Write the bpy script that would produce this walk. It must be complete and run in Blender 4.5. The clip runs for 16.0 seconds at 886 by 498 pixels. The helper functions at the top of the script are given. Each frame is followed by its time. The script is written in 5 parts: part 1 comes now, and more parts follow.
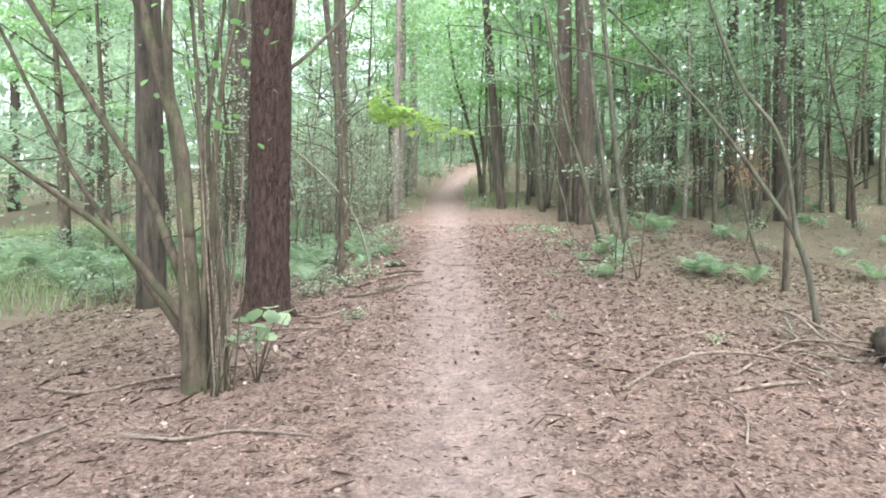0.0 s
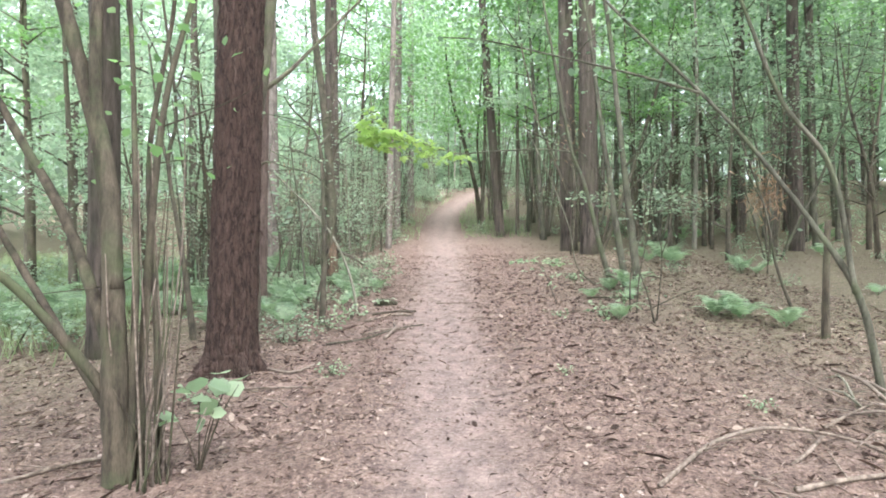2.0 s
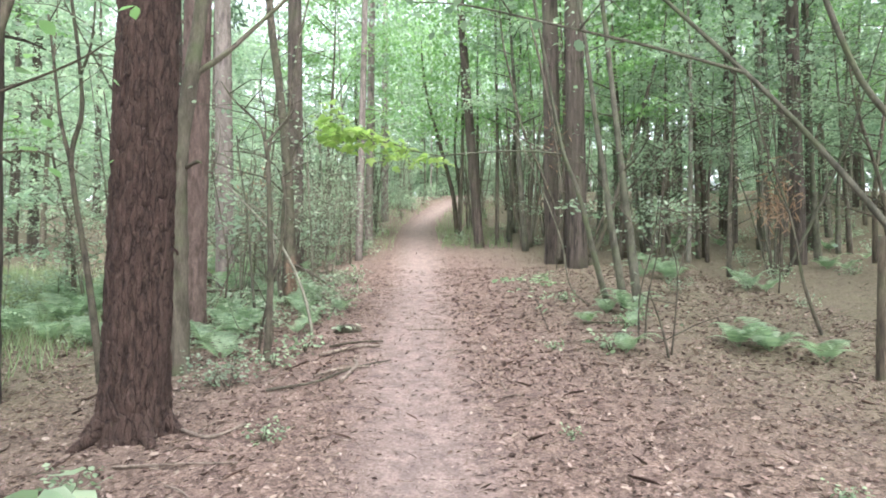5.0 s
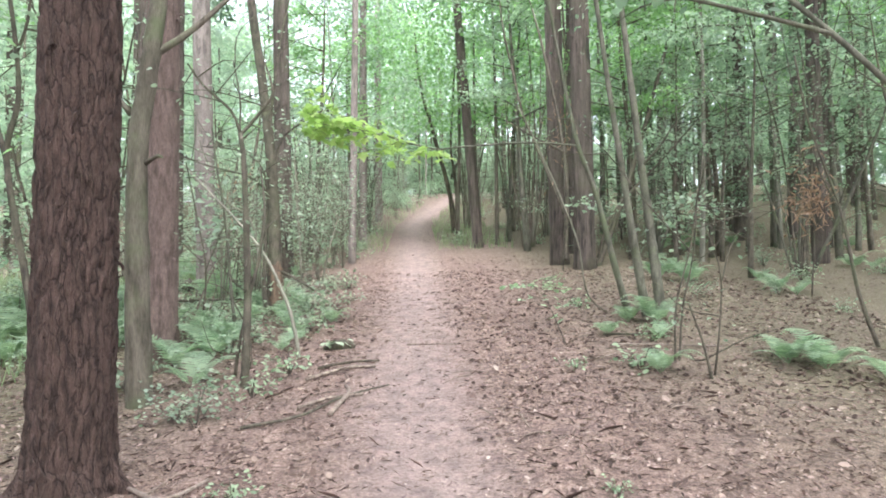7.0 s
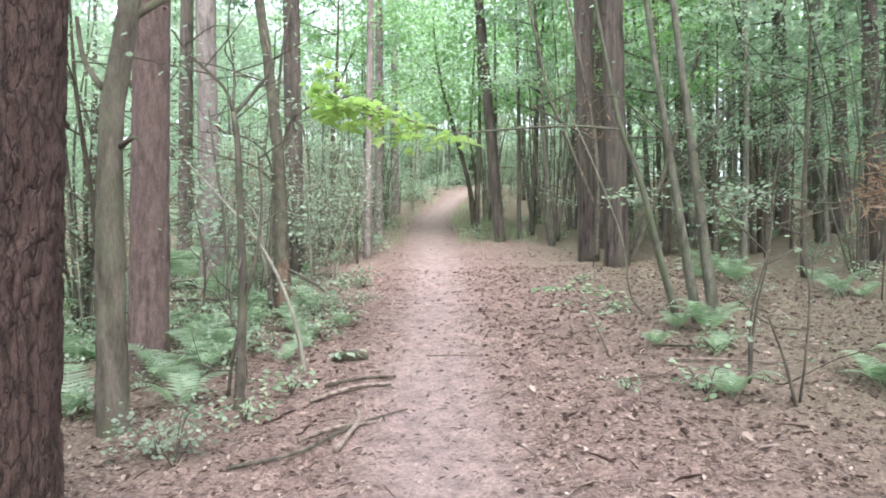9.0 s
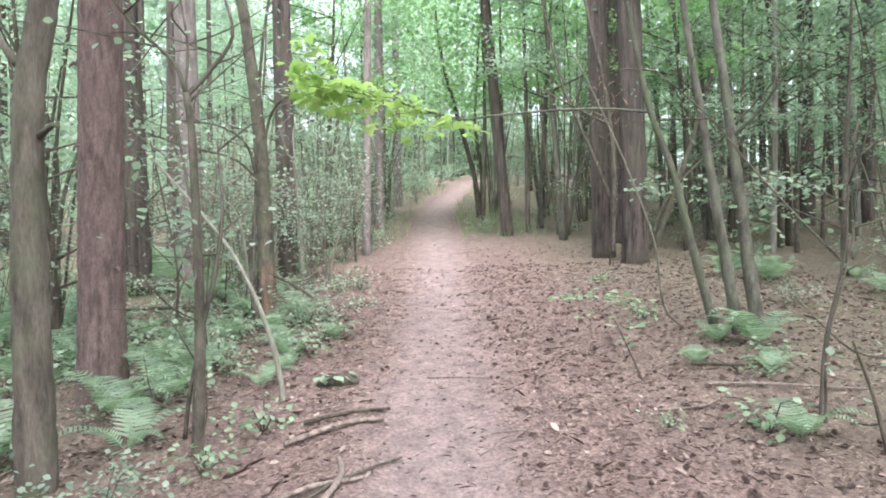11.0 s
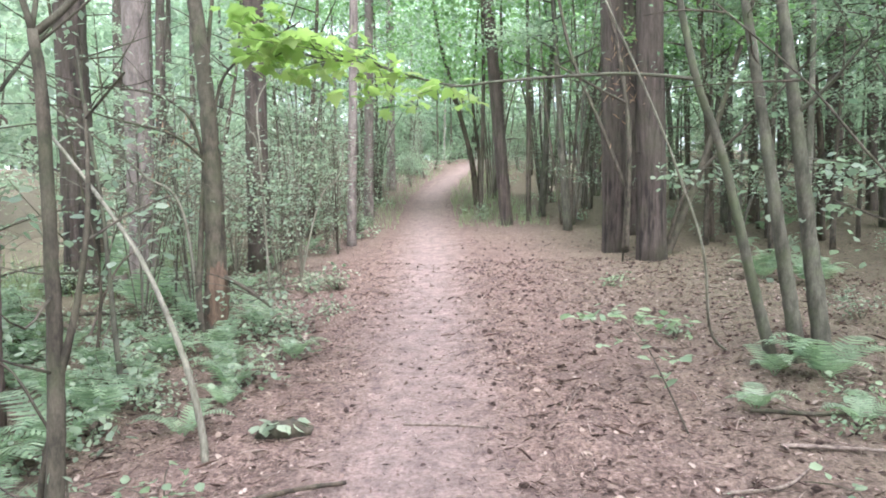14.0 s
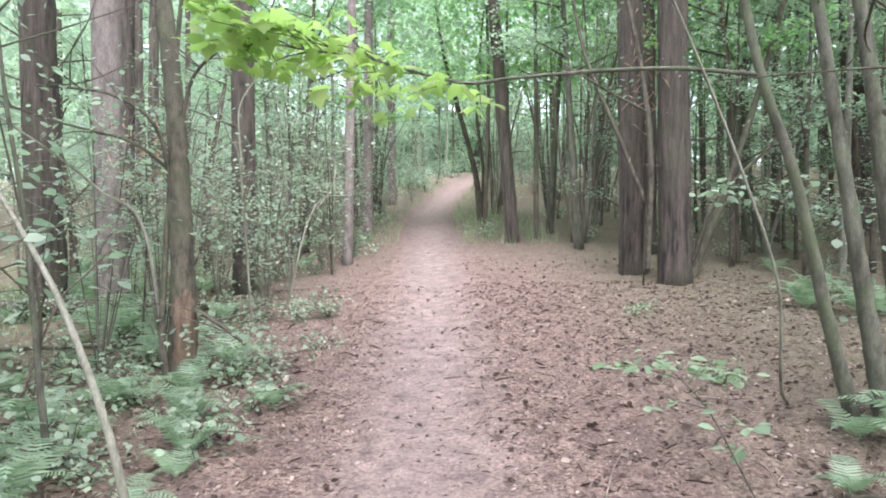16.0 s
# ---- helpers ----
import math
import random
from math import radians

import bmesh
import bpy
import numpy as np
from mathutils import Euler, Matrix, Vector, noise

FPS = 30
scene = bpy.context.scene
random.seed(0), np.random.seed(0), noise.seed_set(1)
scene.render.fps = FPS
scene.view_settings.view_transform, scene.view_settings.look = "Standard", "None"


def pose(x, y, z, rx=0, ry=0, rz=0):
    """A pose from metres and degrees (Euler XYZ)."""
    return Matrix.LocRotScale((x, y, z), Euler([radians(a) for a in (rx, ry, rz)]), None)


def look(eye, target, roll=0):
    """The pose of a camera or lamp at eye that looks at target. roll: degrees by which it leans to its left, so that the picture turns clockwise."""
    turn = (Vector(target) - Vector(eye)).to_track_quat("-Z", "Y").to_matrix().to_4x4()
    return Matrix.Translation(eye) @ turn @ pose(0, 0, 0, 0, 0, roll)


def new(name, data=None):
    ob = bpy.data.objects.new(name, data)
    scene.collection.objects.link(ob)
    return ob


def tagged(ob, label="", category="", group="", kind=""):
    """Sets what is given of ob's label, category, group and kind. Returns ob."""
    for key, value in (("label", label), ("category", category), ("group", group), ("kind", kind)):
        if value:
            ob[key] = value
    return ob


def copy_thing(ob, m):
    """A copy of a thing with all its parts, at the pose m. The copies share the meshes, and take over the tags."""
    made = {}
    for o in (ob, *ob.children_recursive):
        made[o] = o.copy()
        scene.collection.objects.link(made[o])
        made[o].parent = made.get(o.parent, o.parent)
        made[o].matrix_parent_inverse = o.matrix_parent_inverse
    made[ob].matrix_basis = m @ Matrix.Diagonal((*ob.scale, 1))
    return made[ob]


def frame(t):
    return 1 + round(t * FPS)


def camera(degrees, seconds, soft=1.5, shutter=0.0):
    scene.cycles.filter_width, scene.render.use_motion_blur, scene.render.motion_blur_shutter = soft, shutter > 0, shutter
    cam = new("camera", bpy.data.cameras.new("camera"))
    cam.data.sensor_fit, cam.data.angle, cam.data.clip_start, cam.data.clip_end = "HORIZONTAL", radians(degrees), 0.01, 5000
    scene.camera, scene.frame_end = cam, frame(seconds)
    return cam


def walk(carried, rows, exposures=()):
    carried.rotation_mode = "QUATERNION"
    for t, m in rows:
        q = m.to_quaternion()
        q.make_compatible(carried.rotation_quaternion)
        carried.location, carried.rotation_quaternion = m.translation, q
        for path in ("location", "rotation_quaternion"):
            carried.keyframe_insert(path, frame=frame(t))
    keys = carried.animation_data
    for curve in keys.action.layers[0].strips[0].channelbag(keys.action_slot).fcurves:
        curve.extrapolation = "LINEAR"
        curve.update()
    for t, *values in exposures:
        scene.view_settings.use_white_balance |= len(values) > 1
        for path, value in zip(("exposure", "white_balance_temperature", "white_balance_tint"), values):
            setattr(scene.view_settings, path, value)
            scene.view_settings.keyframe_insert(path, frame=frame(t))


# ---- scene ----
# ---- camera ----
cam = camera(70.0, 16.0, soft=1.85)
PATH = [
    (0, look((0.000, 0.000, 1.464), (-0.519, 9.984, 1.257), 0.06)),
    (0.5, look((-0.014, 0.202, 1.490), (-0.516, 10.188, 1.295), 0.03)),
    (1, look((-0.038, 0.422, 1.540), (-0.377, 10.416, 1.469), 0.00)),
    (1.5, look((-0.014, 0.630, 1.560), (-0.423, 10.621, 1.639), 0.21)),
    (2, look((0.011, 0.824, 1.612), (-0.485, 10.810, 1.781), 0.04)),
    (2.5, look((-0.011, 1.028, 1.622), (-0.401, 11.013, 1.990), 0.14)),
    (3, look((-0.041, 1.256, 1.650), (-0.195, 11.250, 1.962), -0.43)),
    (3.5, look((-0.014, 1.458, 1.661), (-0.242, 11.450, 2.000), -0.62)),
    (4, look((0.008, 1.641, 1.690), (-0.162, 11.634, 2.006), -0.15)),
    (6.5, look((-0.066, 2.651, 1.796), (-0.138, 12.647, 2.083), -0.18)),
    (7, look((-0.092, 2.844, 1.823), (-0.135, 12.841, 2.090), -0.62)),
    (7.5, look((-0.073, 3.055, 1.832), (-0.322, 13.050, 2.047), -0.63)),
    (8, look((-0.087, 3.255, 1.846), (-0.398, 13.248, 2.048), -0.23)),
    (8.5, look((-0.141, 3.462, 1.867), (-0.421, 13.457, 2.024), -0.38)),
    (9, look((-0.176, 3.632, 1.897), (-0.478, 13.627, 2.040), -0.41)),
    (11.5, look((-0.173, 4.643, 2.029), (-0.567, 14.635, 1.985), -1.02)),
    (12, look((-0.160, 4.833, 2.042), (-0.432, 14.829, 1.943), -0.73)),
    (12.5, look((-0.173, 5.045, 2.084), (-0.258, 15.042, 1.855), -0.39)),
    (13, look((-0.135, 5.252, 2.100), (-0.279, 15.247, 1.825), -0.38)),
    (13.5, look((-0.098, 5.440, 2.139), (-0.429, 15.429, 1.786), -0.27)),
    (14, look((-0.132, 5.633, 2.153), (-0.484, 15.623, 1.879), -0.44)),
    (14.5, look((-0.196, 5.861, 2.173), (-0.378, 15.856, 1.903), -0.37)),
    (15, look((-0.192, 6.050, 2.186), (-0.448, 16.045, 1.990), -0.38)),
    (15.5, look((-0.164, 6.231, 2.220), (-0.505, 16.223, 2.001), -0.21)),
    (16, look((-0.185, 6.427, 2.237), (-0.555, 16.420, 2.178), -0.17)),
]
walk(cam, PATH, [(0, 2.78, 6100, 9), (2, 2.75, 6100, 10), (4, 2.67, 6150, 11), (8, 2.76, 6000, 13), (12, 2.73, 5900, 16), (16, 2.71, 5850, 16)])

# ---- light: bright overcast sky over a wood ----
world = bpy.data.worlds.new("sky")
scene.world = world
world.use_nodes = True
wn = world.node_tree.nodes
sky = wn.new("ShaderNodeTexSky")
sky.sky_type, sky.sun_disc = "NISHITA", False
sky.sun_elevation, sky.sun_rotation = radians(57), radians(165)
sky.air_density, sky.dust_density, sky.ozone_density = 1.0, 4.0, 1.0
cloud = wn.new("ShaderNodeHueSaturation")
cloud.inputs["Saturation"].default_value = 0.3
world.node_tree.links.new(sky.outputs["Color"], cloud.inputs["Color"])
world.node_tree.links.new(cloud.outputs["Color"], wn["Background"].inputs["Color"])
wn["Background"].inputs["Strength"].default_value = 0.15

sun_data = bpy.data.lights.new("sun", "SUN")
sun_data.energy, sun_data.angle, sun_data.color = 0.6, radians(60), (1.0, 0.95, 0.87)
sun = new("sun", sun_data)
sun.matrix_world = look((6, -22, 36), (0, 0, 0))


# ---- materials ----
def nodes(name, rough=0.8):
    m = bpy.data.materials.new(name)
    m.use_nodes = True
    n, l = m.node_tree.nodes, m.node_tree.links
    b = n["Principled BSDF"]
    b.inputs["Roughness"].default_value = rough
    b.inputs["Specular IOR Level"].default_value = 0.25
    return m, n, l, b


def noise_tex(n, l, scale, detail=4, stretch=None, coord="Object", rough=0.6):
    tc = n.new("ShaderNodeTexCoord")
    t = n.new("ShaderNodeTexNoise")
    t.inputs["Scale"].default_value, t.inputs["Detail"].default_value, t.inputs["Roughness"].default_value = scale, detail, rough
    if stretch:
        mp = n.new("ShaderNodeMapping")
        mp.inputs["Scale"].default_value = stretch
        l.new(tc.outputs[coord], mp.inputs["Vector"])
        l.new(mp.outputs["Vector"], t.inputs["Vector"])
    else:
        l.new(tc.outputs[coord], t.inputs["Vector"])
    return t


def ramp(n, l, src, stops):
    r = n.new("ShaderNodeValToRGB")
    els = r.color_ramp.elements
    while len(els) < len(stops):
        els.new(0.5)
    for e, (p, c) in zip(els, stops):
        e.position, e.color = p, (*c, 1)
    l.new(src, r.inputs["Fac"])
    return r


def mix(n, l, a, b, fac, mode="MIX"):
    x = n.new("ShaderNodeMix")
    x.data_type, x.blend_type = "RGBA", mode
    for sock, v in ((x.inputs[6], a), (x.inputs[7], b), (x.inputs[0], fac)):
        if isinstance(v, (int, float)):
            sock.default_value = v
        elif isinstance(v, tuple):
            sock.default_value = (*v, 1)
        else:
            l.new(v, sock)
    return x.outputs[2]


def bump(n, l, b, height, strength, dist=0.02):
    bp = n.new("ShaderNodeBump")
    bp.inputs["Strength"].default_value, bp.inputs["Distance"].default_value = strength, dist
    l.new(height, bp.inputs["Height"])
    l.new(bp.outputs["Normal"], b.inputs["Normal"])


def bark(name, dark, light, tint, scale=9, stretch=(1, 1, 0.22), strength=0.8, dist=0.03, moss=0.0, cracks=0.0, depth=1.0):
    m, n, l, b = nodes(name, 0.9)
    big = noise_tex(n, l, scale, 6, stretch)
    fine = noise_tex(n, l, scale * 7, 4, stretch)
    col = ramp(n, l, big.outputs["Fac"], [(0.37, dark), (0.60, light)])
    patch = noise_tex(n, l, 1.6, 3)
    pr = ramp(n, l, patch.outputs["Fac"], [(0.45, (0, 0, 0)), (0.7, (1, 1, 1))])
    c = mix(n, l, col.outputs["Color"], tint, pr.outputs["Color"])
    fr = ramp(n, l, fine.outputs["Fac"], [(0.3, (0.6, 0.6, 0.6)), (0.7, (1.15, 1.15, 1.15))])
    c = mix(n, l, c, fr.outputs["Color"], 0.8, "MULTIPLY")
    if moss:
        mo = noise_tex(n, l, 3.0, 5)
        mr = ramp(n, l, mo.outputs["Fac"], [(0.5, (0, 0, 0)), (0.68, (moss, moss, moss))])
        c = mix(n, l, c, (0.10, 0.13, 0.06), mr.outputs["Color"])
    h = n.new("ShaderNodeMath")
    h.operation = "ADD"
    l.new(big.outputs["Fac"], h.inputs[0])
    l.new(fine.outputs["Fac"], h.inputs[1])
    height = h.outputs[0]
    if cracks:
        tc = n.new("ShaderNodeTexCoord")
        warp = n.new("ShaderNodeVectorMath")
        warp.operation = "MULTIPLY_ADD"
        wob = noise_tex(n, l, 14, 3)
        l.new(wob.outputs["Color"], warp.inputs[0])
        warp.inputs[1].default_value = (0.035, 0.035, 0.06)
        l.new(tc.outputs["Object"], warp.inputs[2])
        mp = n.new("ShaderNodeMapping")
        mp.inputs["Scale"].default_value = (1, 1, 0.17)
        l.new(warp.outputs[0], mp.inputs["Vector"])
        v = n.new("ShaderNodeTexVoronoi")
        v.feature = "DISTANCE_TO_EDGE"
        v.inputs["Scale"].default_value = cracks
        l.new(mp.outputs["Vector"], v.inputs["Vector"])
        cr = ramp(n, l, v.outputs["Distance"], [(0.0, (0.42, 0.40, 0.39)), (0.025, (0.80, 0.78, 0.77)), (0.09, (1, 1, 1)), (0.3, (1.12, 1.1, 1.08))])
        c = mix(n, l, c, cr.outputs["Color"], depth, "MULTIPLY")
        add = n.new("ShaderNodeMath")
        add.operation = "ADD"
        l.new(height, add.inputs[0])
        l.new(cr.outputs["Color"], add.inputs[1])
        height = add.outputs[0]
    l.new(c, b.inputs["Base Color"])
    bump(n, l, b, height, strength, dist)
    return m


def leaf_mat(name, dark, light, trans, spread=0.5):
    """Leaf: diffuse and see-through light, varied leaf by leaf."""
    m, n, l, b = nodes(name, 0.40)
    b.inputs["Specular IOR Level"].default_value = 0.55
    geo = n.new("ShaderNodeNewGeometry")
    col = ramp(n, l, geo.outputs["Random Per Island"], [(0.0, dark), (1.0, light)])
    clump = noise_tex(n, l, 1.2, 2)
    cr = ramp(n, l, clump.outputs["Fac"], [(0.3, (0.75, 0.8, 0.8)), (0.7, (1.2, 1.15, 1.0))])
    c = mix(n, l, col.outputs["Color"], cr.outputs["Color"], spread, "MULTIPLY")
    l.new(c, b.inputs["Base Color"])
    tr = n.new("ShaderNodeBsdfTranslucent")
    warm = mix(n, l, c, (1.12, 1.28, 1.02), 1.0, "MULTIPLY")
    l.new(warm, tr.inputs["Color"])
    ms = n.new("ShaderNodeMixShader")
    ms.inputs["Fac"].default_value = trans
    l.new(b.outputs["BSDF"], ms.inputs[1])
    l.new(tr.outputs["BSDF"], ms.inputs[2])
    l.new(ms.outputs["Shader"], n["Material Output"].inputs["Surface"])
    return m


def litter_mat(name, stops, rough=0.8):
    m, n, l, b = nodes(name, rough)
    geo = n.new("ShaderNodeNewGeometry")
    col = ramp(n, l, geo.outputs["Random Per Island"], stops)
    fine = noise_tex(n, l, 60, 3)
    fr = ramp(n, l, fine.outputs["Fac"], [(0.3, (0.75, 0.75, 0.75)), (0.7, (1.1, 1.1, 1.1))])
    l.new(mix(n, l, col.outputs["Color"], fr.outputs["Color"], 1.0, "MULTIPLY"), b.inputs["Base Color"])
    return m


def ground_mat():
    m, n, l, b = nodes("forest_floor", 0.95)
    at = n.new("ShaderNodeAttribute")
    at.attribute_name = "wear"
    edge = noise_tex(n, l, 2.2, 5)
    fine = noise_tex(n, l, 38, 6, rough=0.75)
    mid = noise_tex(n, l, 7, 5)
    litter = ramp(n, l, fine.outputs["Fac"], [(0.32, (0.045, 0.03, 0.025)), (0.45, (0.14, 0.098, 0.082)), (0.55, (0.225, 0.163, 0.139)), (0.70, (0.37, 0.288, 0.252))])
    lit2 = ramp(n, l, mid.outputs["Fac"], [(0.3, (0.62, 0.60, 0.60)), (0.7, (1.2, 1.17, 1.14))])
    lc = mix(n, l, litter.outputs["Color"], lit2.outputs["Color"], 1.0, "MULTIPLY")
    green = n.new("ShaderNodeAttribute")
    green.attribute_name = "moss"
    gm = n.new("ShaderNodeMath")
    gm.operation = "MULTIPLY"
    l.new(green.outputs["Fac"], gm.inputs[0])
    l.new(mid.outputs["Fac"], gm.inputs[1])
    lc = mix(n, l, lc, (0.10, 0.12, 0.055), gm.outputs[0])
    sand = ramp(n, l, fine.outputs["Fac"], [(0.30, (0.125, 0.095, 0.086)), (0.5, (0.25, 0.192, 0.175)), (0.72, (0.36, 0.29, 0.267))])
    sand2 = mix(n, l, sand.outputs["Color"], lit2.outputs["Color"], 1.0, "MULTIPLY")
    add = n.new("ShaderNodeMath")
    add.operation, add.use_clamp = "MULTIPLY_ADD", True
    l.new(edge.outputs["Fac"], add.inputs[0])
    add.inputs[1].default_value = 0.8
    sub = n.new("ShaderNodeMath")
    sub.operation = "SUBTRACT"
    l.new(at.outputs["Fac"], sub.inputs[0])
    sub.inputs[1].default_value = 0.4
    l.new(sub.outputs[0], add.inputs[2])
    l.new(mix(n, l, lc, sand2, add.outputs[0]), b.inputs["Base Color"])
    bump(n, l, b, fine.outputs["Fac"], 0.7, 0.025)
    return m


M_GROUND = ground_mat()
M_PINE_PINK = bark("pink_pine_bark", (0.085, 0.062, 0.054), (0.19, 0.138, 0.12), (0.15, 0.108, 0.094), 20, (1, 1, 0.3), 0.6, 0.012, 0.0, 30, 0.35)
M_GREYBARK = bark("grey_brown_bark", (0.068, 0.058, 0.045), (0.165, 0.142, 0.112), (0.125, 0.118, 0.084), 14, (1, 1, 0.2), 0.4, 0.01, 0.5)
M_PINE = bark("pine_bark", (0.066, 0.044, 0.037), (0.142, 0.094, 0.079), (0.106, 0.070, 0.059), 26, (1, 1, 0.3), 1.0, 0.03, 0.0, 26)
M_PINE_PALE = bark("pale_pine_bark", (0.115, 0.098, 0.088), (0.27, 0.23, 0.205), (0.22, 0.19, 0.17), 14, (1, 1, 0.3), 0.7, 0.02)
M_PINE_FAR = bark("far_pine_bark", (0.045, 0.038, 0.033), (0.155, 0.125, 0.106), (0.12, 0.103, 0.082), 17, (1, 1, 0.11), 1.0, 0.04, 0.25)
M_SMOOTH = bark("grey_green_bark", (0.062, 0.060, 0.045), (0.142, 0.135, 0.104), (0.10, 0.106, 0.073), 16, (1, 1, 0.35), 0.4, 0.01, 0.6)
M_HAZEL = bark("hazel_bark", (0.042, 0.034, 0.026), (0.122, 0.100, 0.074), (0.090, 0.083, 0.058), 18, (1, 1, 0.2), 0.5, 0.012, 0.5)
M_DARKBARK = bark("dark_sapling_bark", (0.045, 0.04, 0.031), (0.128, 0.11, 0.084), (0.10, 0.096, 0.068), 22, (1, 1, 0.4), 0.4, 0.008, 0.4)
# Stem bark lightened to stand in for haze and glow in the distance.
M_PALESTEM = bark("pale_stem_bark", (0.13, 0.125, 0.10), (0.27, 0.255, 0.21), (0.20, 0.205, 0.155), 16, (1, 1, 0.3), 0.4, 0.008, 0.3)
M_WHITE = bark("bleached_wood", (0.14, 0.135, 0.10), (0.29, 0.275, 0.22), (0.21, 0.215, 0.155), 20, (1, 1, 0.2), 0.4, 0.006)
M_TWIG = bark("fallen_twig", (0.11, 0.083, 0.066), (0.30, 0.24, 0.20), (0.21, 0.17, 0.145), 24, (1, 1, 1), 0.5, 0.006)
M_WOOD = bark("bare_wood", (0.09, 0.062, 0.045), (0.20, 0.14, 0.10), (0.15, 0.106, 0.076), 20, (1, 1, 0.15), 0.4, 0.006)
M_LEAF = leaf_mat("hazel_leaf", (0.118, 0.170, 0.126), (0.230, 0.298, 0.220), 0.55)
M_LEAF_PALE = leaf_mat("pale_leaf", (0.205, 0.265, 0.212), (0.38, 0.45, 0.36), 0.55)
M_LEAF_LIME = leaf_mat("lime_leaf", (0.23, 0.33, 0.10), (0.34, 0.44, 0.155), 0.62, 0.3)
M_LEAF_BRIGHT = leaf_mat("bright_leaf", (0.155, 0.265, 0.125), (0.28, 0.43, 0.195), 0.6)
# Leaf green lightened and greyed: distance haze put into the base colour.
M_LEAF_HAZE = leaf_mat("hazed_leaf", (0.248, 0.325, 0.258), (0.42, 0.50, 0.41), 0.6)
M_NEEDLE = leaf_mat("pine_needles", (0.06, 0.10, 0.065), (0.13, 0.19, 0.12), 0.35)
M_FERN = leaf_mat("fern_leaf", (0.20, 0.28, 0.19), (0.365, 0.46, 0.32), 0.5, 0.5)
M_BRAMBLE = leaf_mat("bramble_leaf", (0.21, 0.27, 0.205), (0.40, 0.46, 0.355), 0.45)
M_GRASS = leaf_mat("grass_blades", (0.17, 0.22, 0.12), (0.31, 0.37, 0.22), 0.45)
M_DEADFERN = leaf_mat("dead_frond", (0.27, 0.16, 0.11), (0.40, 0.26, 0.19), 0.4)
M_LITTER = litter_mat("dead_leaves", [(0.0, (0.04, 0.027, 0.023)), (0.3, (0.12, 0.082, 0.069)), (0.75, (0.27, 0.192, 0.165)), (0.92, (0.36, 0.275, 0.235)), (1.0, (0.46, 0.375, 0.325))])
M_PALE_LITTER = litter_mat("pale_dead_leaves", [(0.0, (0.12, 0.08, 0.065)), (0.5, (0.27, 0.20, 0.165)), (0.9, (0.34, 0.265, 0.215)), (1.0, (0.42, 0.345, 0.29))])
M_NEEDLES_DRY = litter_mat("dry_needles", [(0.0, (0.05, 0.032, 0.026)), (0.4, (0.16, 0.11, 0.09)), (0.7, (0.34, 0.25, 0.21)), (1.0, (0.58, 0.48, 0.42))])
M_CONE = litter_mat("pine_cone", [(0.0, (0.05, 0.036, 0.03)), (1.0, (0.13, 0.09, 0.075))])


# ---- the lie of the land ----
HY = np.array([-60, 0, 10, 14, 19.5, 24, 29, 33, 37, 42, 60, 90, 140, 400.0])
HZ = np.array([-5.0, 0, 1.14, 1.59, 2.27, 2.90, 3.68, 4.6, 5.65, 6.4, 7.2, 8.0, 8.8, 9.2])


def rise(y):
    return sum(np.interp(np.asarray(y, float) + d, HY, HZ) for d in (-3, -1.5, 0, 1.5, 3)) / 5


def path_x(y):
    return np.interp(y, [0, 4, 8.7, 16, 19.5, 27.5, 32, 36, 42, 70], [0.02, -0.06, -0.40, -0.70, -0.95, -1.32, -0.80, 0.15, 1.8, 10.0])


def path_half(y):
    return np.interp(y, [0, 4, 9, 16, 27, 36, 55], [0.45, 0.45, 0.46, 0.47, 0.46, 0.38, 0.36])


def lumps(x, y):
    return 0.018 * np.sin(1.9 * x + 0.7 * y) * np.sin(1.3 * y - 0.6 * x) + 0.010 * np.sin(5.3 * x - 2.1 * y) * np.sin(4.1 * y + 1.7 * x)


def wear(x, y):
    return np.clip(1.25 - 0.55 * np.abs(x - path_x(y)) / path_half(y) * 1.5, 0, 1)


def ground_z(x, y):
    z = 0.024 * np.clip(x, -12, 12) + rise(y) + lumps(np.asarray(x, float), np.asarray(y, float))
    off = np.abs(x - path_x(y)) / path_half(y)
    return z - 0.03 * np.exp(-(off ** 2))


def gz(x, y):
    return float(ground_z(x, y))


# ---- mesh helpers ----
class Shape:
    """Collects vertices and faces for one mesh."""

    def __init__(self):
        self.v, self.f, self.count = [], [], 0

    def add(self, verts, faces):
        verts = np.asarray(verts, float)
        self.v.append(verts)
        self.f.extend([tuple(i + self.count for i in face) for face in faces])
        self.count += len(verts)

    def mesh(self, name, material, smooth=True):
        me = bpy.data.meshes.new(name)
        me.from_pydata(np.concatenate(self.v).tolist(), [], self.f)
        if smooth:
            me.polygons.foreach_set("use_smooth", np.ones(len(me.polygons), bool))
        me.materials.append(material)
        me.update()
        return me


def spline(points, radii, step=0.12):
    """Points along a smooth line through the given ones, with radii between."""
    p = np.array(points, float)
    ext = np.vstack([2 * p[0] - p[1], p, 2 * p[-1] - p[-2]])
    out, rad = [], []
    total = len(p) - 1
    for i in range(total):
        a, b, c, d = ext[i:i + 4]
        n = max(2, int(np.linalg.norm(c - b) / step))
        for k in range(n):
            t = k / n
            out.append(0.5 * (2 * b + (c - a) * t + (2 * a - 5 * b + 4 * c - d) * t * t + (3 * b - a - 3 * c + d) * t ** 3))
            rad.append((i + t) / total)
    out.append(p[-1])
    rad.append(1.0)
    out = np.array(out)
    rad = np.interp(rad, np.linspace(0, 1, len(radii)), radii)
    return out, rad


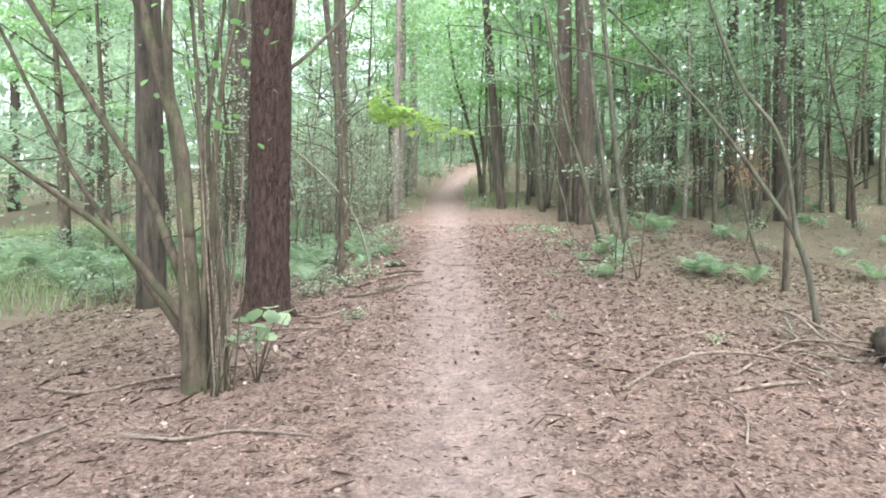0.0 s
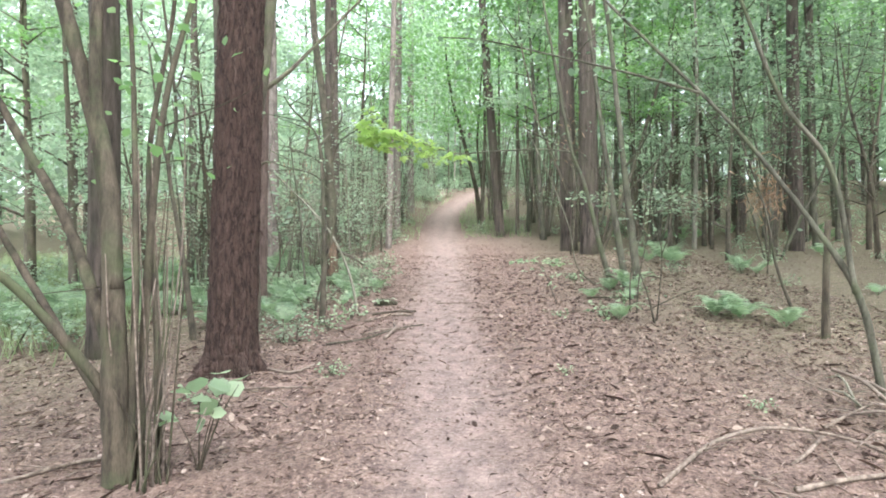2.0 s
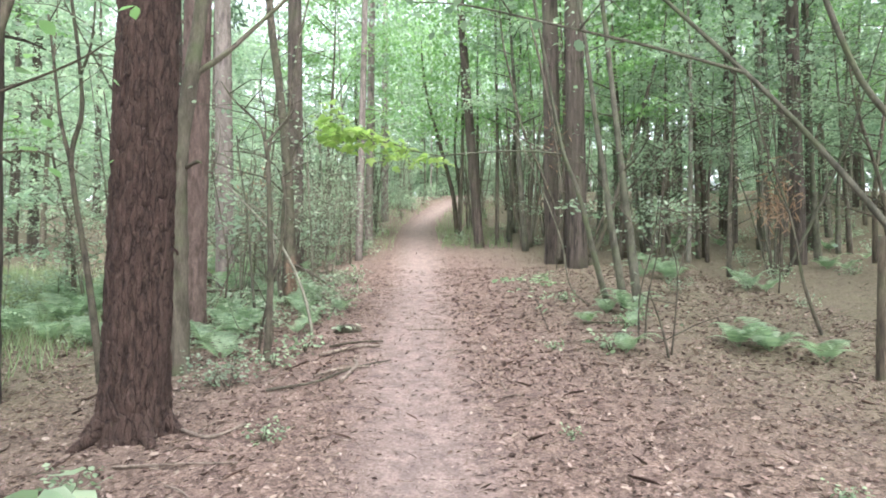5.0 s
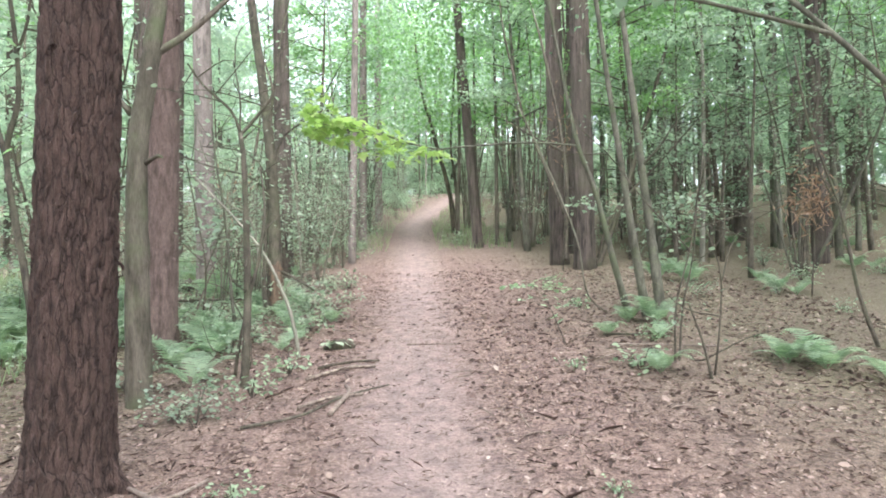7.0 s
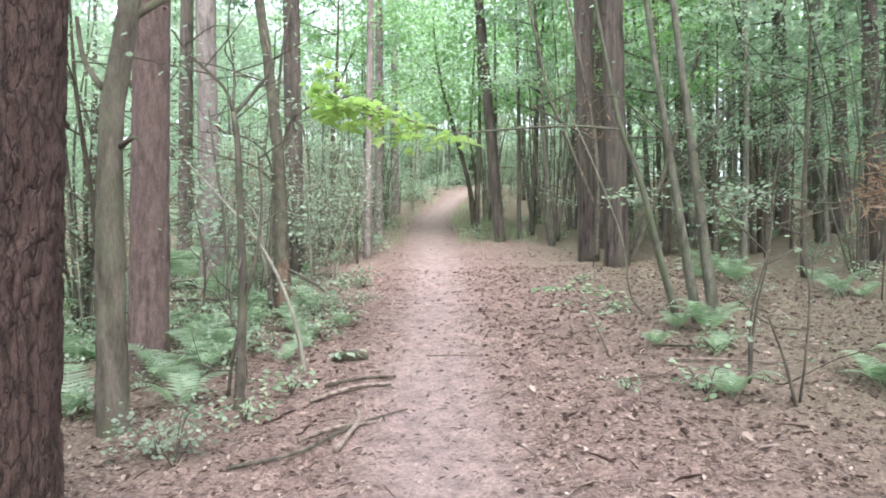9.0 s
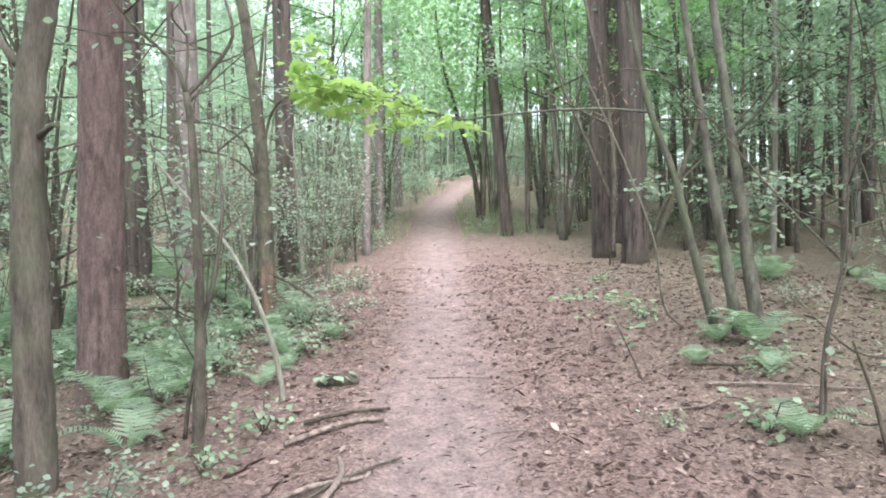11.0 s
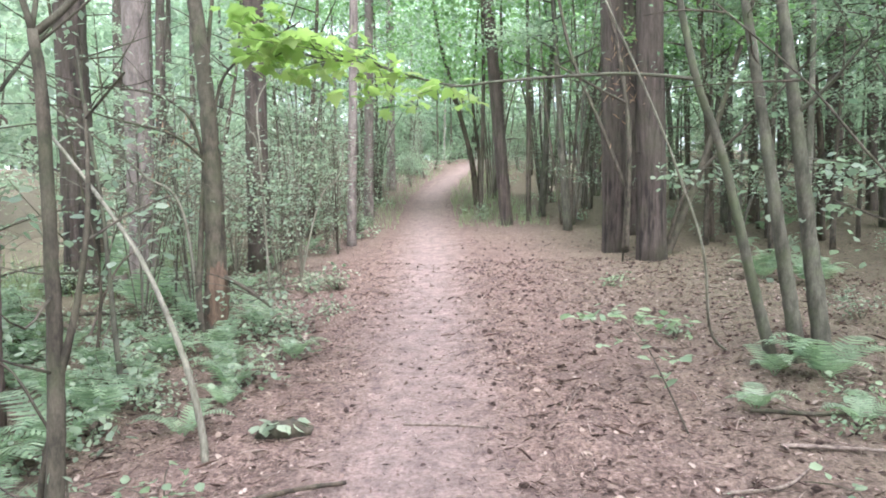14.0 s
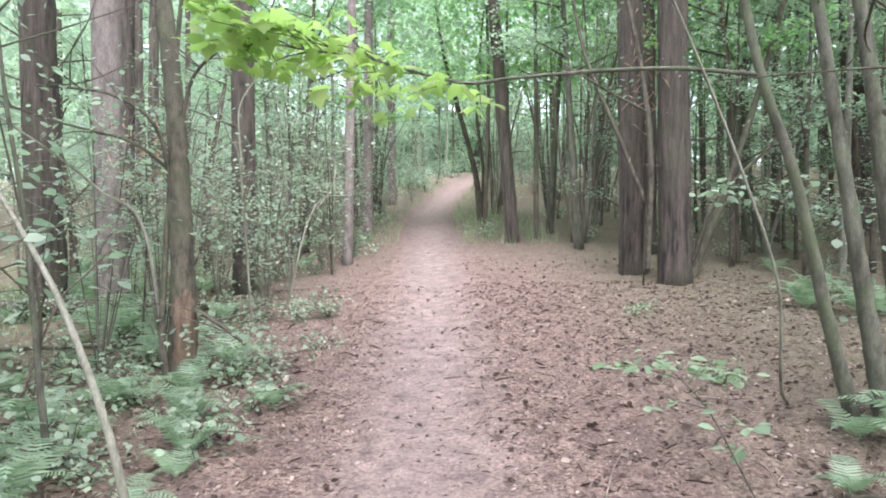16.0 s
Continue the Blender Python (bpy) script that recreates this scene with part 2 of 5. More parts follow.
def tube(shape, points, radii, sides=8, step=0.12, knobs=0.06, rng=None, ridges=None):
    line, rad = spline(points, radii, step)
    tang = np.gradient(line, axis=0)
    tang /= np.linalg.norm(tang, axis=1)[:, None] + 1e-9
    ref = np.array([1.0, 0, 0]) if abs(tang[0][0]) < 0.8 else np.array([0, 1.0, 0])
    verts = []
    ang = np.linspace(0, 2 * np.pi, sides, endpoint=False)
    rng = rng or np.random.default_rng(int(abs(points[0][0]) * 1000 + abs(points[-1][2]) * 77) % 100000)
    for i, (p, t, r) in enumerate(zip(line, tang, rad)):
        u = ref - t * (ref @ t)
        u /= np.linalg.norm(u)
        w = np.cross(t, u)
        ref = u
        rr = r * (1 + knobs * rng.normal(size=sides)) if ridges is None else r + ridges(ang, p[2], r)
        verts.append(p + (np.cos(ang) * rr)[:, None] * u + (np.sin(ang) * rr)[:, None] * w)
    n = len(line)
    faces = [(i * sides + k, i * sides + (k + 1) % sides, (i + 1) * sides + (k + 1) % sides, (i + 1) * sides + k) for i in range(n - 1) for k in range(sides)]
    faces.append(tuple(range(sides))[::-1])
    faces.append(tuple((n - 1) * sides + k for k in range(sides)))
    shape.add(np.concatenate(verts), faces)
    return line


LEAF_HALF = np.array([(0, 0, 0), (0.36, 0.30, 0.05), (0.40, 0.66, 0.06), (0, 1, -0.06), (-0.40, 0.66, 0.06), (-0.36, 0.30, 0.05)])
LEAF_FACES = [(0, 1, 2, 3), (0, 3, 4, 5)]


def leaves(shape, places, sizes, rng, tilt=0.5, heading=None, narrow=1.0, simple=False):
    """Scatters folded leaves, mostly lying flat, at the places."""
    n = len(places)
    if not n:
        return
    base = LEAF_HALF[[0, 1, 3, 5]] * (narrow, 1, 1) if simple else LEAF_HALF * (narrow, 1, 1)
    if simple:
        base = base * (1.15, 1, 1)
        base[1][1] = base[3][1] = 0.5
    faces = [(0, 1, 2), (0, 2, 3)] if simple else LEAF_FACES
    h = rng.uniform(0, 2 * np.pi, n) if heading is None else heading + rng.normal(0, 0.7, n)
    a, b = rng.normal(-0.25, tilt, n), rng.normal(0, tilt, n)
    ch, sh, ca, sa, cb, sb = np.cos(h), np.sin(h), np.cos(a), np.sin(a), np.cos(b), np.sin(b)
    pts = base[None] * np.asarray(sizes)[:, None, None]
    x, y, z = pts[..., 0], pts[..., 1], pts[..., 2]
    x, z = x * cb[:, None] + z * sb[:, None], -x * sb[:, None] + z * cb[:, None]
    y, z = y * ca[:, None] - z * sa[:, None], y * sa[:, None] + z * ca[:, None]
    x, y = x * ch[:, None] - y * sh[:, None], x * sh[:, None] + y * ch[:, None]
    v = np.stack([x, y, z], -1) + np.asarray(places)[:, None, :]
    k = len(base)
    start = shape.count
    shape.v.append(v.reshape(-1, 3))
    for i in range(n):
        o = start + i * k
        shape.f.extend([tuple(o + j for j in f) for f in faces])
    shape.count += n * k


LOBED = [(0, 0), (0.20, 0.06), (0.46, 0.02), (0.33, 0.26), (0.54, 0.52), (0.26, 0.52), (0.16, 0.72), (0, 1.0), (-0.16, 0.72), (-0.26, 0.52), (-0.54, 0.52), (-0.33, 0.26), (-0.46, 0.02), (-0.20, 0.06)]


def lobed(shape, places, sizes, rng):
    """Five-lobed maple leaves, drooping a little at the tips."""
    for p, size in zip(places, sizes):
        m = Matrix.Rotation(rng.uniform(0, 6.28), 3, "Z") @ Matrix.Rotation(rng.normal(-0.35, 0.4), 3, "X") @ Matrix.Rotation(rng.normal(0, 0.35), 3, "Y")
        v = np.array([(x, y, -0.25 * (x * x + (y - 0.4) ** 2)) for x, y in LOBED] + [(0, 0.36, 0.02)]) * size
        shape.add(v @ np.array(m).T + p, [(14, i, (i + 1) % 14) for i in range(14)])


def spray(shape, line, rng, count, reach, size, flat=0.10, first=0.25, simple=False):
    """Leaves on both sides along a limb's line, in flattish layers."""
    at = rng.uniform(first, 1, count) ** 0.8
    idx = np.clip((at * (len(line) - 1)).astype(int), 0, len(line) - 1)
    p = line[idx] + np.c_[rng.normal(0, reach, count), rng.normal(0, reach, count), rng.normal(-0.02, flat, count)]
    leaves(shape, p, rng.uniform(0.6, 1.15, count) * size, rng, 0.4, simple=simple)


def part(name, shape, material, parent, label="", smooth=True):
    ob = new(name, shape.mesh(name, material, smooth))
    ob.parent = parent
    if label:
        tagged(ob, label)
    return ob


def thing(name, at, label, category, group=""):
    ob = new(name)
    ob.location = at
    ob.empty_display_size = 0.2
    return tagged(ob, label, category, group)


def local(points, at):
    return [tuple(np.subtract(p, at)) for p in points]


# ---- ground ----
def spread(lo, hi, step, far, grow):
    inner = list(np.arange(lo, hi + step / 2, step))
    s, a, b = step, lo, hi
    left, right = [], []
    while b < far or a > -far:
        s *= grow
        a, b = a - s, b + s
        left.append(a)
        right.append(b)
    return np.array(left[::-1] + inner + right)


def build_ground():
    xs, ys = spread(-4.5, 4.5, 0.06, 260, 1.13), spread(1.5, 16, 0.07, 300, 1.10)
    gx, gy = np.meshgrid(xs, ys)
    rng = np.random.default_rng(4)
    near = (np.abs(gx) < 6) & (gy > 0) & (gy < 18)
    z = ground_z(gx, gy) + near * rng.normal(0, 0.006, gx.shape) * (1.2 - wear(gx, gy))
    v = np.stack([gx, gy, z], -1).reshape(-1, 3)
    nx, ny = len(xs), len(ys)
    i = np.arange(nx * ny).reshape(ny, nx)
    f = np.stack([i[:-1, :-1], i[:-1, 1:], i[1:, 1:], i[1:, :-1]], -1).reshape(-1, 4)
    me = bpy.data.meshes.new("ground")
    me.from_pydata(v.tolist(), [], f.tolist())
    me.polygons.foreach_set("use_smooth", np.ones(len(f), bool))
    me.attributes.new("wear", "FLOAT", "POINT").data.foreach_set("value", wear(v[:, 0], v[:, 1]).astype(np.float32))
    side = np.abs(v[:, 0] - path_x(v[:, 1]))
    verge = np.clip((side - 0.7) / 0.5, 0, 1) * np.clip(1.7 - side, 0, 1) * np.clip((v[:, 1] - 16) / 6, 0, 1)
    moss = verge + np.clip((side - 1.2) / 2, 0, 1) * np.where(v[:, 0] < 0, 0.9, 0.8) * np.clip((v[:, 1] - 3.5) / 4, 0, 1)
    me.attributes.new("moss", "FLOAT", "POINT").data.foreach_set("value", moss.astype(np.float32))
    me.materials.append(M_GROUND)
    tagged(new("ground", me), "brown leaf-littered woodland floor with a worn sandy footpath", "ground", kind="structure")


build_ground()


# ---- near trees, placed one by one ----
def plates(seed, depth):
    off = Vector((seed * 3.1, seed * 1.7, 0))

    def ridge(ang, z, r):
        out = []
        for a in ang:
            c = Vector((math.cos(a) * r * 30, math.sin(a) * r * 30, z * 7.0)) + off
            d = noise.voronoi(c)[0]
            out.append(depth * (min(d[1] - d[0], 0.35) / 0.35 - 0.6) + 0.004 * noise.noise(c * 3))
        return np.array(out)
    return ridge


def needle_crown(rng, height, reach, clumps):
    s = Shape()
    for _ in range(clumps):
        h = rng.uniform(0, 1)
        r = reach * (1 - 0.75 * h) * rng.uniform(0.2, 1)
        a = rng.uniform(0, 2 * np.pi)
        c = np.array([math.cos(a) * r, math.sin(a) * r, height * (0.55 + 0.45 * h)])
        n = 16
        leaves(s, c + rng.normal(0, 0.22, (n, 3)), rng.uniform(0.25, 0.5, n), rng, 0.7, narrow=0.35, simple=True)
    return s


def pine(name, x, y, r, height, label, material, seed, lean=(0, 0), hero=False, stubs=8, flare=1.25, crown=True, group="", relief=0.018):
    z = gz(x, y)
    t = thing(name, (x, y, z), label, "tree", group)
    rng = np.random.default_rng(seed)
    s = Shape()
    top = (lean[0] * height, lean[1] * height, height)
    if hero:
        low = 5.0
        k = low / height
        tube(s, [(0, 0, -0.08), (top[0] * 0.01, 0, 0.12), (top[0] * k * 0.2, top[1] * k * 0.2, low * 0.2), (top[0] * k, top[1] * k, low)],
             [r * flare, r * 1.15, r * 1.03, r * 0.92], 96, 0.022, ridges=plates(seed, relief))
        tube(s, [(top[0] * k, top[1] * k, low), (top[0] * 0.6, top[1] * 0.6, height * 0.6), top], [r * 0.92, r * 0.6, r * 0.1], 14, 0.6, 0.03)
    else:
        tube(s, [(0, 0, -0.1), (0, 0, 0.15), (top[0] * 0.3, top[1] * 0.3, height * 0.3), (top[0] * 0.7, top[1] * 0.7, height * 0.7), top],
             [r * flare, r * 1.05, r * 0.9, r * 0.6, r * 0.1], 16, 0.25, 0.035)
    part("trunk", s, material, t)
    for i in range(6 if hero and flare > 1.4 else 0):
        a = i * 1.05 + rng.normal(0, 0.2)
        d = np.array([math.cos(a), math.sin(a), 0])
        reach = rng.uniform(1.7, 2.3)
        s = Shape()
        tube(s, [d * r * 0.85 + (0, 0, 0.16), d * r * 1.3 + (0, 0, 0.035), d * r * reach + (0, 0, -0.05)], [0.06, 0.05, 0.02], 10, 0.03, 0.08, rng)
        part("root", s, material, t)
    for i in range(stubs):
        h, a = rng.uniform(0.7, 5.0) if hero else rng.uniform(1.2, height * 0.5), rng.uniform(0, 2 * np.pi)
        ln = rng.uniform(0.06, 0.5) if not hero else rng.uniform(0.02, 0.05)
        b = np.array([lean[0] * h, lean[1] * h, h])
        d = np.array([math.cos(a), math.sin(a), 0.12])
        s = Shape()
        tube(s, [b + d * r * 0.6, b + d * (r + ln * 0.5), b + d * (r + ln) + (0, 0, -0.04)], [0.016, 0.012, 0.006], 6, 0.1)
        part("branch_stub", s, material, t)
    if crown:
        part("crown", needle_crown(rng, height, 2.2, 34), M_NEEDLE, t)
    return t


pine("pine_tree", -2.07, 6.17, 0.195, 17, "tall red-brown pine trunk with flaking bark beside the path", M_PINE, 11, (0.022, 0.0), True, flare=1.5)
pine("pine_tree", -3.55, 6.75, 0.145, 15, "slimmer dark pine trunk behind the hazel clump", M_PINE_FAR, 12, (-0.005, 0))
pine("pine_tree", -2.88, 9.0, 0.152, 16, "straight pinkish-brown pine trunk among ferns", M_PINE_PINK, 13, (0.012, 0), True, 44, relief=0.008)
pine("pine_tree", -3.93, 13.0, 0.155, 16, "pale grey-brown pine trunk in the undergrowth", M_PINE_PALE, 14, (-0.02, 0), False, 12)
pine("pine_tree", -5.05, 13.6, 0.20, 16, "dark pine trunk deep in the undergrowth", M_PINE_FAR, 15, (-0.03, 0))
pine("pine_tree", -3.14, 14.8, 0.16, 15, "mossy dark pine trunk behind leafy shrubs", M_PINE_FAR, 16, (-0.012, 0))
pine("pine_tree", 2.52, 14.75, 0.20, 17, "thick brown pine trunk with furrowed bark in a cluster", M_PINE_FAR, 17, (-0.008, 0), False)
pine("pine_tree", 2.18, 15.5, 0.185, 17, "thick brown pine trunk leaning against its neighbour", M_PINE_FAR, 18, (-0.012, 0))
pine("pine_tree", 2.95, 17.6, 0.17, 17, "brown pine trunk half hidden by its neighbours", M_PINE_FAR, 19, (0, 0))
pine("pine_tree", 0.76, 19.5, 0.135, 15, "leaning brown pine trunk at the edge of the path", M_PINE_FAR, 20, (-0.075, 0))
# Pale bark on these three farther trunks paints in the haze.
pine("pine_tree", -2.22, 17.2, 0.085, 14, "slender brown trunk at the path edge", M_PINE_PALE, 21, (0.02, 0))
pine("pine_tree", -2.52, 21.3, 0.12, 16, "slender brown trunk at the path edge", M_PINE_PALE, 22, (0.01, 0))
pine("pine_tree", -2.85, 29.0, 0.16, 16, "distant brown trunk beside the path", M_PINE_PALE, 23, (0.0, 0))

HAZEL = [
    ([(-1.88, 4.13, 0.42), (-1.91, 4.13, 0.93), (-1.94, 4.15, 1.53), (-2.01, 4.2, 2.1), (-2.17, 4.25, 2.61), (-2.36, 4.3, 3.17)], 0.066, 0.044),
    ([(-1.91, 4.13, 1.45), (-2.01, 4.2, 1.91), (-2.08, 4.22, 2.38), (-2.11, 4.25, 2.84), (-2.12, 4.3, 3.21)], 0.042, 0.03),
    ([(-1.8, 4.18, 0.42), (-1.83, 4.3, 1.45), (-1.84, 4.5, 2.51), (-1.74, 4.7, 3.32)], 0.026, 0.016),
    ([(-1.81, 4.1, 0.44), (-1.84, 4.2, 1.53), (-1.97, 4.4, 2.53), (-2.06, 4.5, 3.25)], 0.022, 0.012),
    ([(-1.68, 4.2, 0.46), (-1.83, 4.4, 1.33), (-1.98, 4.6, 2.25), (-1.95, 4.8, 3.1), (-1.92, 4.8, 3.36)], 0.02, 0.012),
    ([(-1.91, 4.13, 0.85), (-2.3, 4, 1.4), (-2.63, 3.9, 1.7), (-3.03, 3.8, 2.02)], 0.03, 0.014),
    ([(-1.93, 4.15, 1.07), (-2.36, 4.4, 1.82), (-2.85, 4.6, 2.44), (-3.54, 4.8, 3.39)], 0.036, 0.02),
    ([(-1.92, 4.15, 0.73), (-2.51, 4.4, 1.37), (-3.05, 4.6, 2), (-3.43, 4.7, 2.62), (-3.77, 4.8, 3.18)], 0.026, 0.014),
]
DIAG = [
    ([(2.81, 5.3, 0.71), (2.68, 5.35, 1.34), (2.45, 5.5, 1.86), (2.12, 5.75, 2.48), (1.8, 5.9, 2.93), (1.17, 6.25, 3.78), (0.72, 6.5, 4.4)], 0.022, 0.010),
    ([(2.65, 5.35, 1.38), (2.52, 5.4, 2.25), (2.21, 5.45, 2.75), (1.98, 5.5, 3.42), (1.86, 5.5, 3.76)], 0.020, 0.013),
    ([(1.8, 5.9, 2.93), (1.29, 6, 3.12), (0.76, 6.1, 3.29), (0.11, 6.2, 3.48), (-0.28, 6.3, 3.55)], 0.012, 0.004),
]
THINA = [
    ([(3.36, 7.05, 0.86), (3.37, 7.05, 1.47), (3.39, 7.05, 1.99)], 0.033, 0.026),
]
SAPD = [
    ([(3.76, 8.5, 0.94), (3.58, 8.5, 1.54), (3.44, 8.5, 2.27), (3.18, 8.5, 3.06), (3.06, 8.5, 3.68)], 0.016, 0.008),
    ([(3.44, 8.5, 2.27), (3.23, 8.5, 2.76), (3.33, 8.5, 3.37)], 0.008, 0.004),
]
SAPE = [
    ([(-2.91, 7.3, 0.76), (-2.98, 7.3, 1.27), (-3.07, 7.3, 1.83), (-3.2, 7.3, 2.62), (-3.12, 7.3, 3.04), (-3.15, 7.3, 3.5), (-3.25, 7.3, 4.2)], 0.03, 0.016),
    ([(-3.2, 7.3, 2.6), (-3.29, 7.3, 2.95), (-3.34, 7.3, 3.3), (-3.45, 7.35, 3.9)], 0.018, 0.01),
    ([(-3.14, 7.3, 3.35), (-3.02, 7.25, 3.6), (-2.96, 7.2, 3.95)], 0.012, 0.007),
]
CROOK = [
    ([(2.83, 15.1, 1.88), (3.34, 15.1, 3.04), (3.74, 15.1, 4.27), (4.15, 15.2, 5.61)], 0.05, 0.035),
    ([(2.85, 15.1, 1.95), (3.1, 14.9, 2.78), (3.89, 14.7, 3.67)], 0.03, 0.014),
    ([(2.15, 14.7, 1.9), (2.17, 14.6, 3.32), (2.06, 14.6, 4.42), (1.87, 14.6, 5.36)], 0.04, 0.028),
    ([(2.16, 14.8, 2.78), (1.83, 14.9, 3.69), (1.44, 15, 4.7), (1.22, 15, 5.68)], 0.034, 0.022),
    ([(2.16, 14.6, 3.91), (1.63, 14.4, 4.13), (1.03, 14.2, 4.42)], 0.02, 0.012),
]
SPRAY = [
    ([(2.42, 10.35, 1.18), (2.41, 10.4, 2.09), (2.38, 10.45, 2.6)], 0.012, 0.009),
    ([(2.39, 10.45, 2.55), (2.21, 10.8, 2.67), (1.91, 11.2, 2.68), (1.56, 11.5, 2.69)], 0.008, 0.004),
    ([(2.39, 10.45, 2.68), (2.71, 10.6, 2.67), (3.18, 10.8, 2.62)], 0.008, 0.004),
]
DARKSAP = [
    ([(-1.74, 8, 0.97), (-1.71, 8, 1.55), (-1.72, 8, 2.16), (-1.74, 8, 2.71), (-1.77, 8, 2.93)], 0.03, 0.02),
    ([(-1.77, 8, 2.93), (-1.84, 8, 3.11), (-2.07, 8, 3.33), (-2.16, 7.9, 3.48)], 0.014, 0.006),
    ([(-1.77, 8, 2.91), (-1.67, 8.1, 3.08), (-1.53, 8.1, 3.28), (-1.62, 8.2, 3.58)], 0.016, 0.007),
    ([(-1.77, 8, 2.93), (-1.8, 8.1, 3.24), (-1.89, 8.2, 3.59)], 0.01, 0.005),
    ([(-1.71, 8, 1.55), (-1.62, 8, 1.89), (-1.57, 8, 2.25), (-1.63, 8.1, 2.67)], 0.016, 0.007),
    ([(-1.83, 8.05, 0.94), (-1.79, 8.02, 1.18), (-1.72, 8, 1.46)], 0.014, 0.012),
]
L3 = [
    ([(-2.35, 11.15, 1.22), (-2.34, 11.15, 2.05), (-2.36, 11.15, 2.82), (-2.4, 11.15, 3.42), (-2.49, 11.15, 4.23)], 0.088, 0.065),
    ([(-2.37, 11, 1.14), (-2.45, 11.05, 1.55), (-2.45, 11.1, 2.09), (-2.43, 11.15, 2.69)], 0.03, 0.02),
    ([(-2.41, 11.15, 2.6), (-2.45, 11, 3.09), (-2.67, 10.8, 3.3), (-3.1, 10.6, 3.33)], 0.018, 0.006),
    ([(-2.35, 11.15, 3.12), (-2.21, 11.1, 3.53), (-1.85, 11, 3.75), (-1.49, 10.9, 3.91)], 0.016, 0.006),
    ([(-2.41, 11.1, 2.81), (-2.6, 10.9, 2.99), (-3.08, 10.8, 3.12), (-3.34, 10.6, 3.22)], 0.014, 0.005),
    ([(-2.31, 11.15, 1.79), (-1.99, 11, 1.66), (-1.77, 10.9, 1.53)], 0.022, 0.012),
]
WHITE = [
    ([(-1.49, 8.85, 0.95), (-1.52, 8.87, 1.15), (-1.62, 8.9, 1.5), (-1.84, 9, 1.92), (-2.08, 9.15, 2.19), (-2.47, 9.4, 2.54), (-2.83, 9.6, 2.86)], 0.018, 0.01),
]
WHITE2 = [
    ([(-2.49, 11.25, 2.02), (-2.61, 11.1, 2.36), (-2.84, 10.95, 2.63), (-3.04, 10.8, 2.85), (-3.26, 10.6, 3.06), (-3.41, 10.4, 3.23)], 0.013, 0.007),
]
WHITE3 = [
    ([(-2.3, 12.6, 2.71), (-2.38, 12.5, 3.01), (-2.45, 12.4, 3.27), (-2.5, 12.3, 3.54)], 0.012, 0.005),
    ([(-2.35, 12.5, 2.95), (-2.39, 12.5, 3.36), (-2.4, 12.6, 3.66), (-2.27, 12.8, 4)], 0.011, 0.005),
]
WHITE4 = [
    ([(-2.17, 13.2, 2.5), (-1.86, 13.3, 2.63), (-1.49, 13.5, 2.81)], 0.014, 0.008),
    ([(-1.79, 13.3, 2.65), (-1.64, 13.3, 2.92), (-1.64, 13.4, 3.15), (-1.72, 13.4, 3.27)], 0.01, 0.005),
]
DARKTW = [
    ([(-3.25, 10.6, 1.55), (-2.9, 10.5, 1.82), (-2.61, 10.4, 2.07), (-2.39, 10.3, 2.23)], 0.009, 0.005),
    ([(-3, 10.4, 1.16), (-2.89, 10.4, 1.41), (-2.83, 10.4, 1.62)], 0.008, 0.005),
]
SAPA2 = [
    ([(2.22, 10.15, 1.2), (2.06, 10.15, 2.2), (1.97, 10.2, 2.96), (1.9, 10.2, 3.42), (1.85, 10.25, 3.89)], 0.044, 0.032),
]
SAPA3 = [
    ([(2.39, 10.15, 1.25), (2.29, 10.2, 2.2), (2.2, 10.2, 2.96), (2.16, 10.25, 3.51), (2.13, 10.3, 3.91)], 0.052, 0.039),
    ([(2.2, 10.2, 2.96), (2.34, 10, 3.14), (2.44, 9.8, 3.36)], 0.018, 0.008),
]
SAPC = [
    ([(2, 10.05, 1.19), (1.81, 10, 1.83), (1.6, 9.95, 2.63), (1.41, 9.9, 3.12), (1.3, 9.9, 3.62), (1.25, 9.9, 3.9)], 0.035, 0.023),
    ([(1.4, 9.9, 3.15), (0.96, 9.9, 3.19), (0.51, 9.9, 3.18), (0.05, 9.95, 3.16), (-0.17, 10, 3.15), (-0.49, 10, 3.22), (-0.78, 10, 3.31), (-1.1, 10, 3.35), (-1.46, 10, 3.44)], 0.013, 0.004),
]
SAPB = [
    ([(1.96, 7.75, 0.95), (1.88, 7.75, 1.22), (1.78, 7.75, 1.51)], 0.011, 0.006),
    ([(1.97, 7.75, 0.96), (1.99, 7.7, 1.3), (2.01, 7.7, 1.73), (1.91, 7.7, 2.09)], 0.009, 0.004),
    ([(1.72, 7.9, 1.05), (1.74, 7.9, 1.5), (1.86, 7.9, 1.95), (1.92, 7.9, 2.36)], 0.009, 0.004),
]
TWR = [
    ([(1.88, 8.25, 0.98), (1.92, 8.25, 1.44), (2, 8.2, 1.9), (2.04, 8.2, 2.35), (2.1, 8.2, 2.72)], 0.0085, 0.005),
    ([(2, 8.2, 1.9), (1.78, 8.3, 2.19), (1.58, 8.4, 2.48), (1.37, 8.5, 2.81), (1.02, 8.6, 3.19)], 0.007, 0.004),
]
WBR = [
    ([(1.9, 10.6, 1.25), (1.46, 9.8, 1.5), (1.3, 9.5, 2.04), (1.09, 9.4, 2.57), (0.86, 9.3, 3.05), (0.65, 9.2, 3.43)], 0.008, 0.006),
]
LSAP = [
    ([(-2.33, 9.6, 0.95), (-2.39, 9.6, 1.62), (-2.45, 9.6, 2.34), (-2.54, 9.6, 2.92), (-2.59, 9.6, 3.33)], 0.016, 0.009),
]
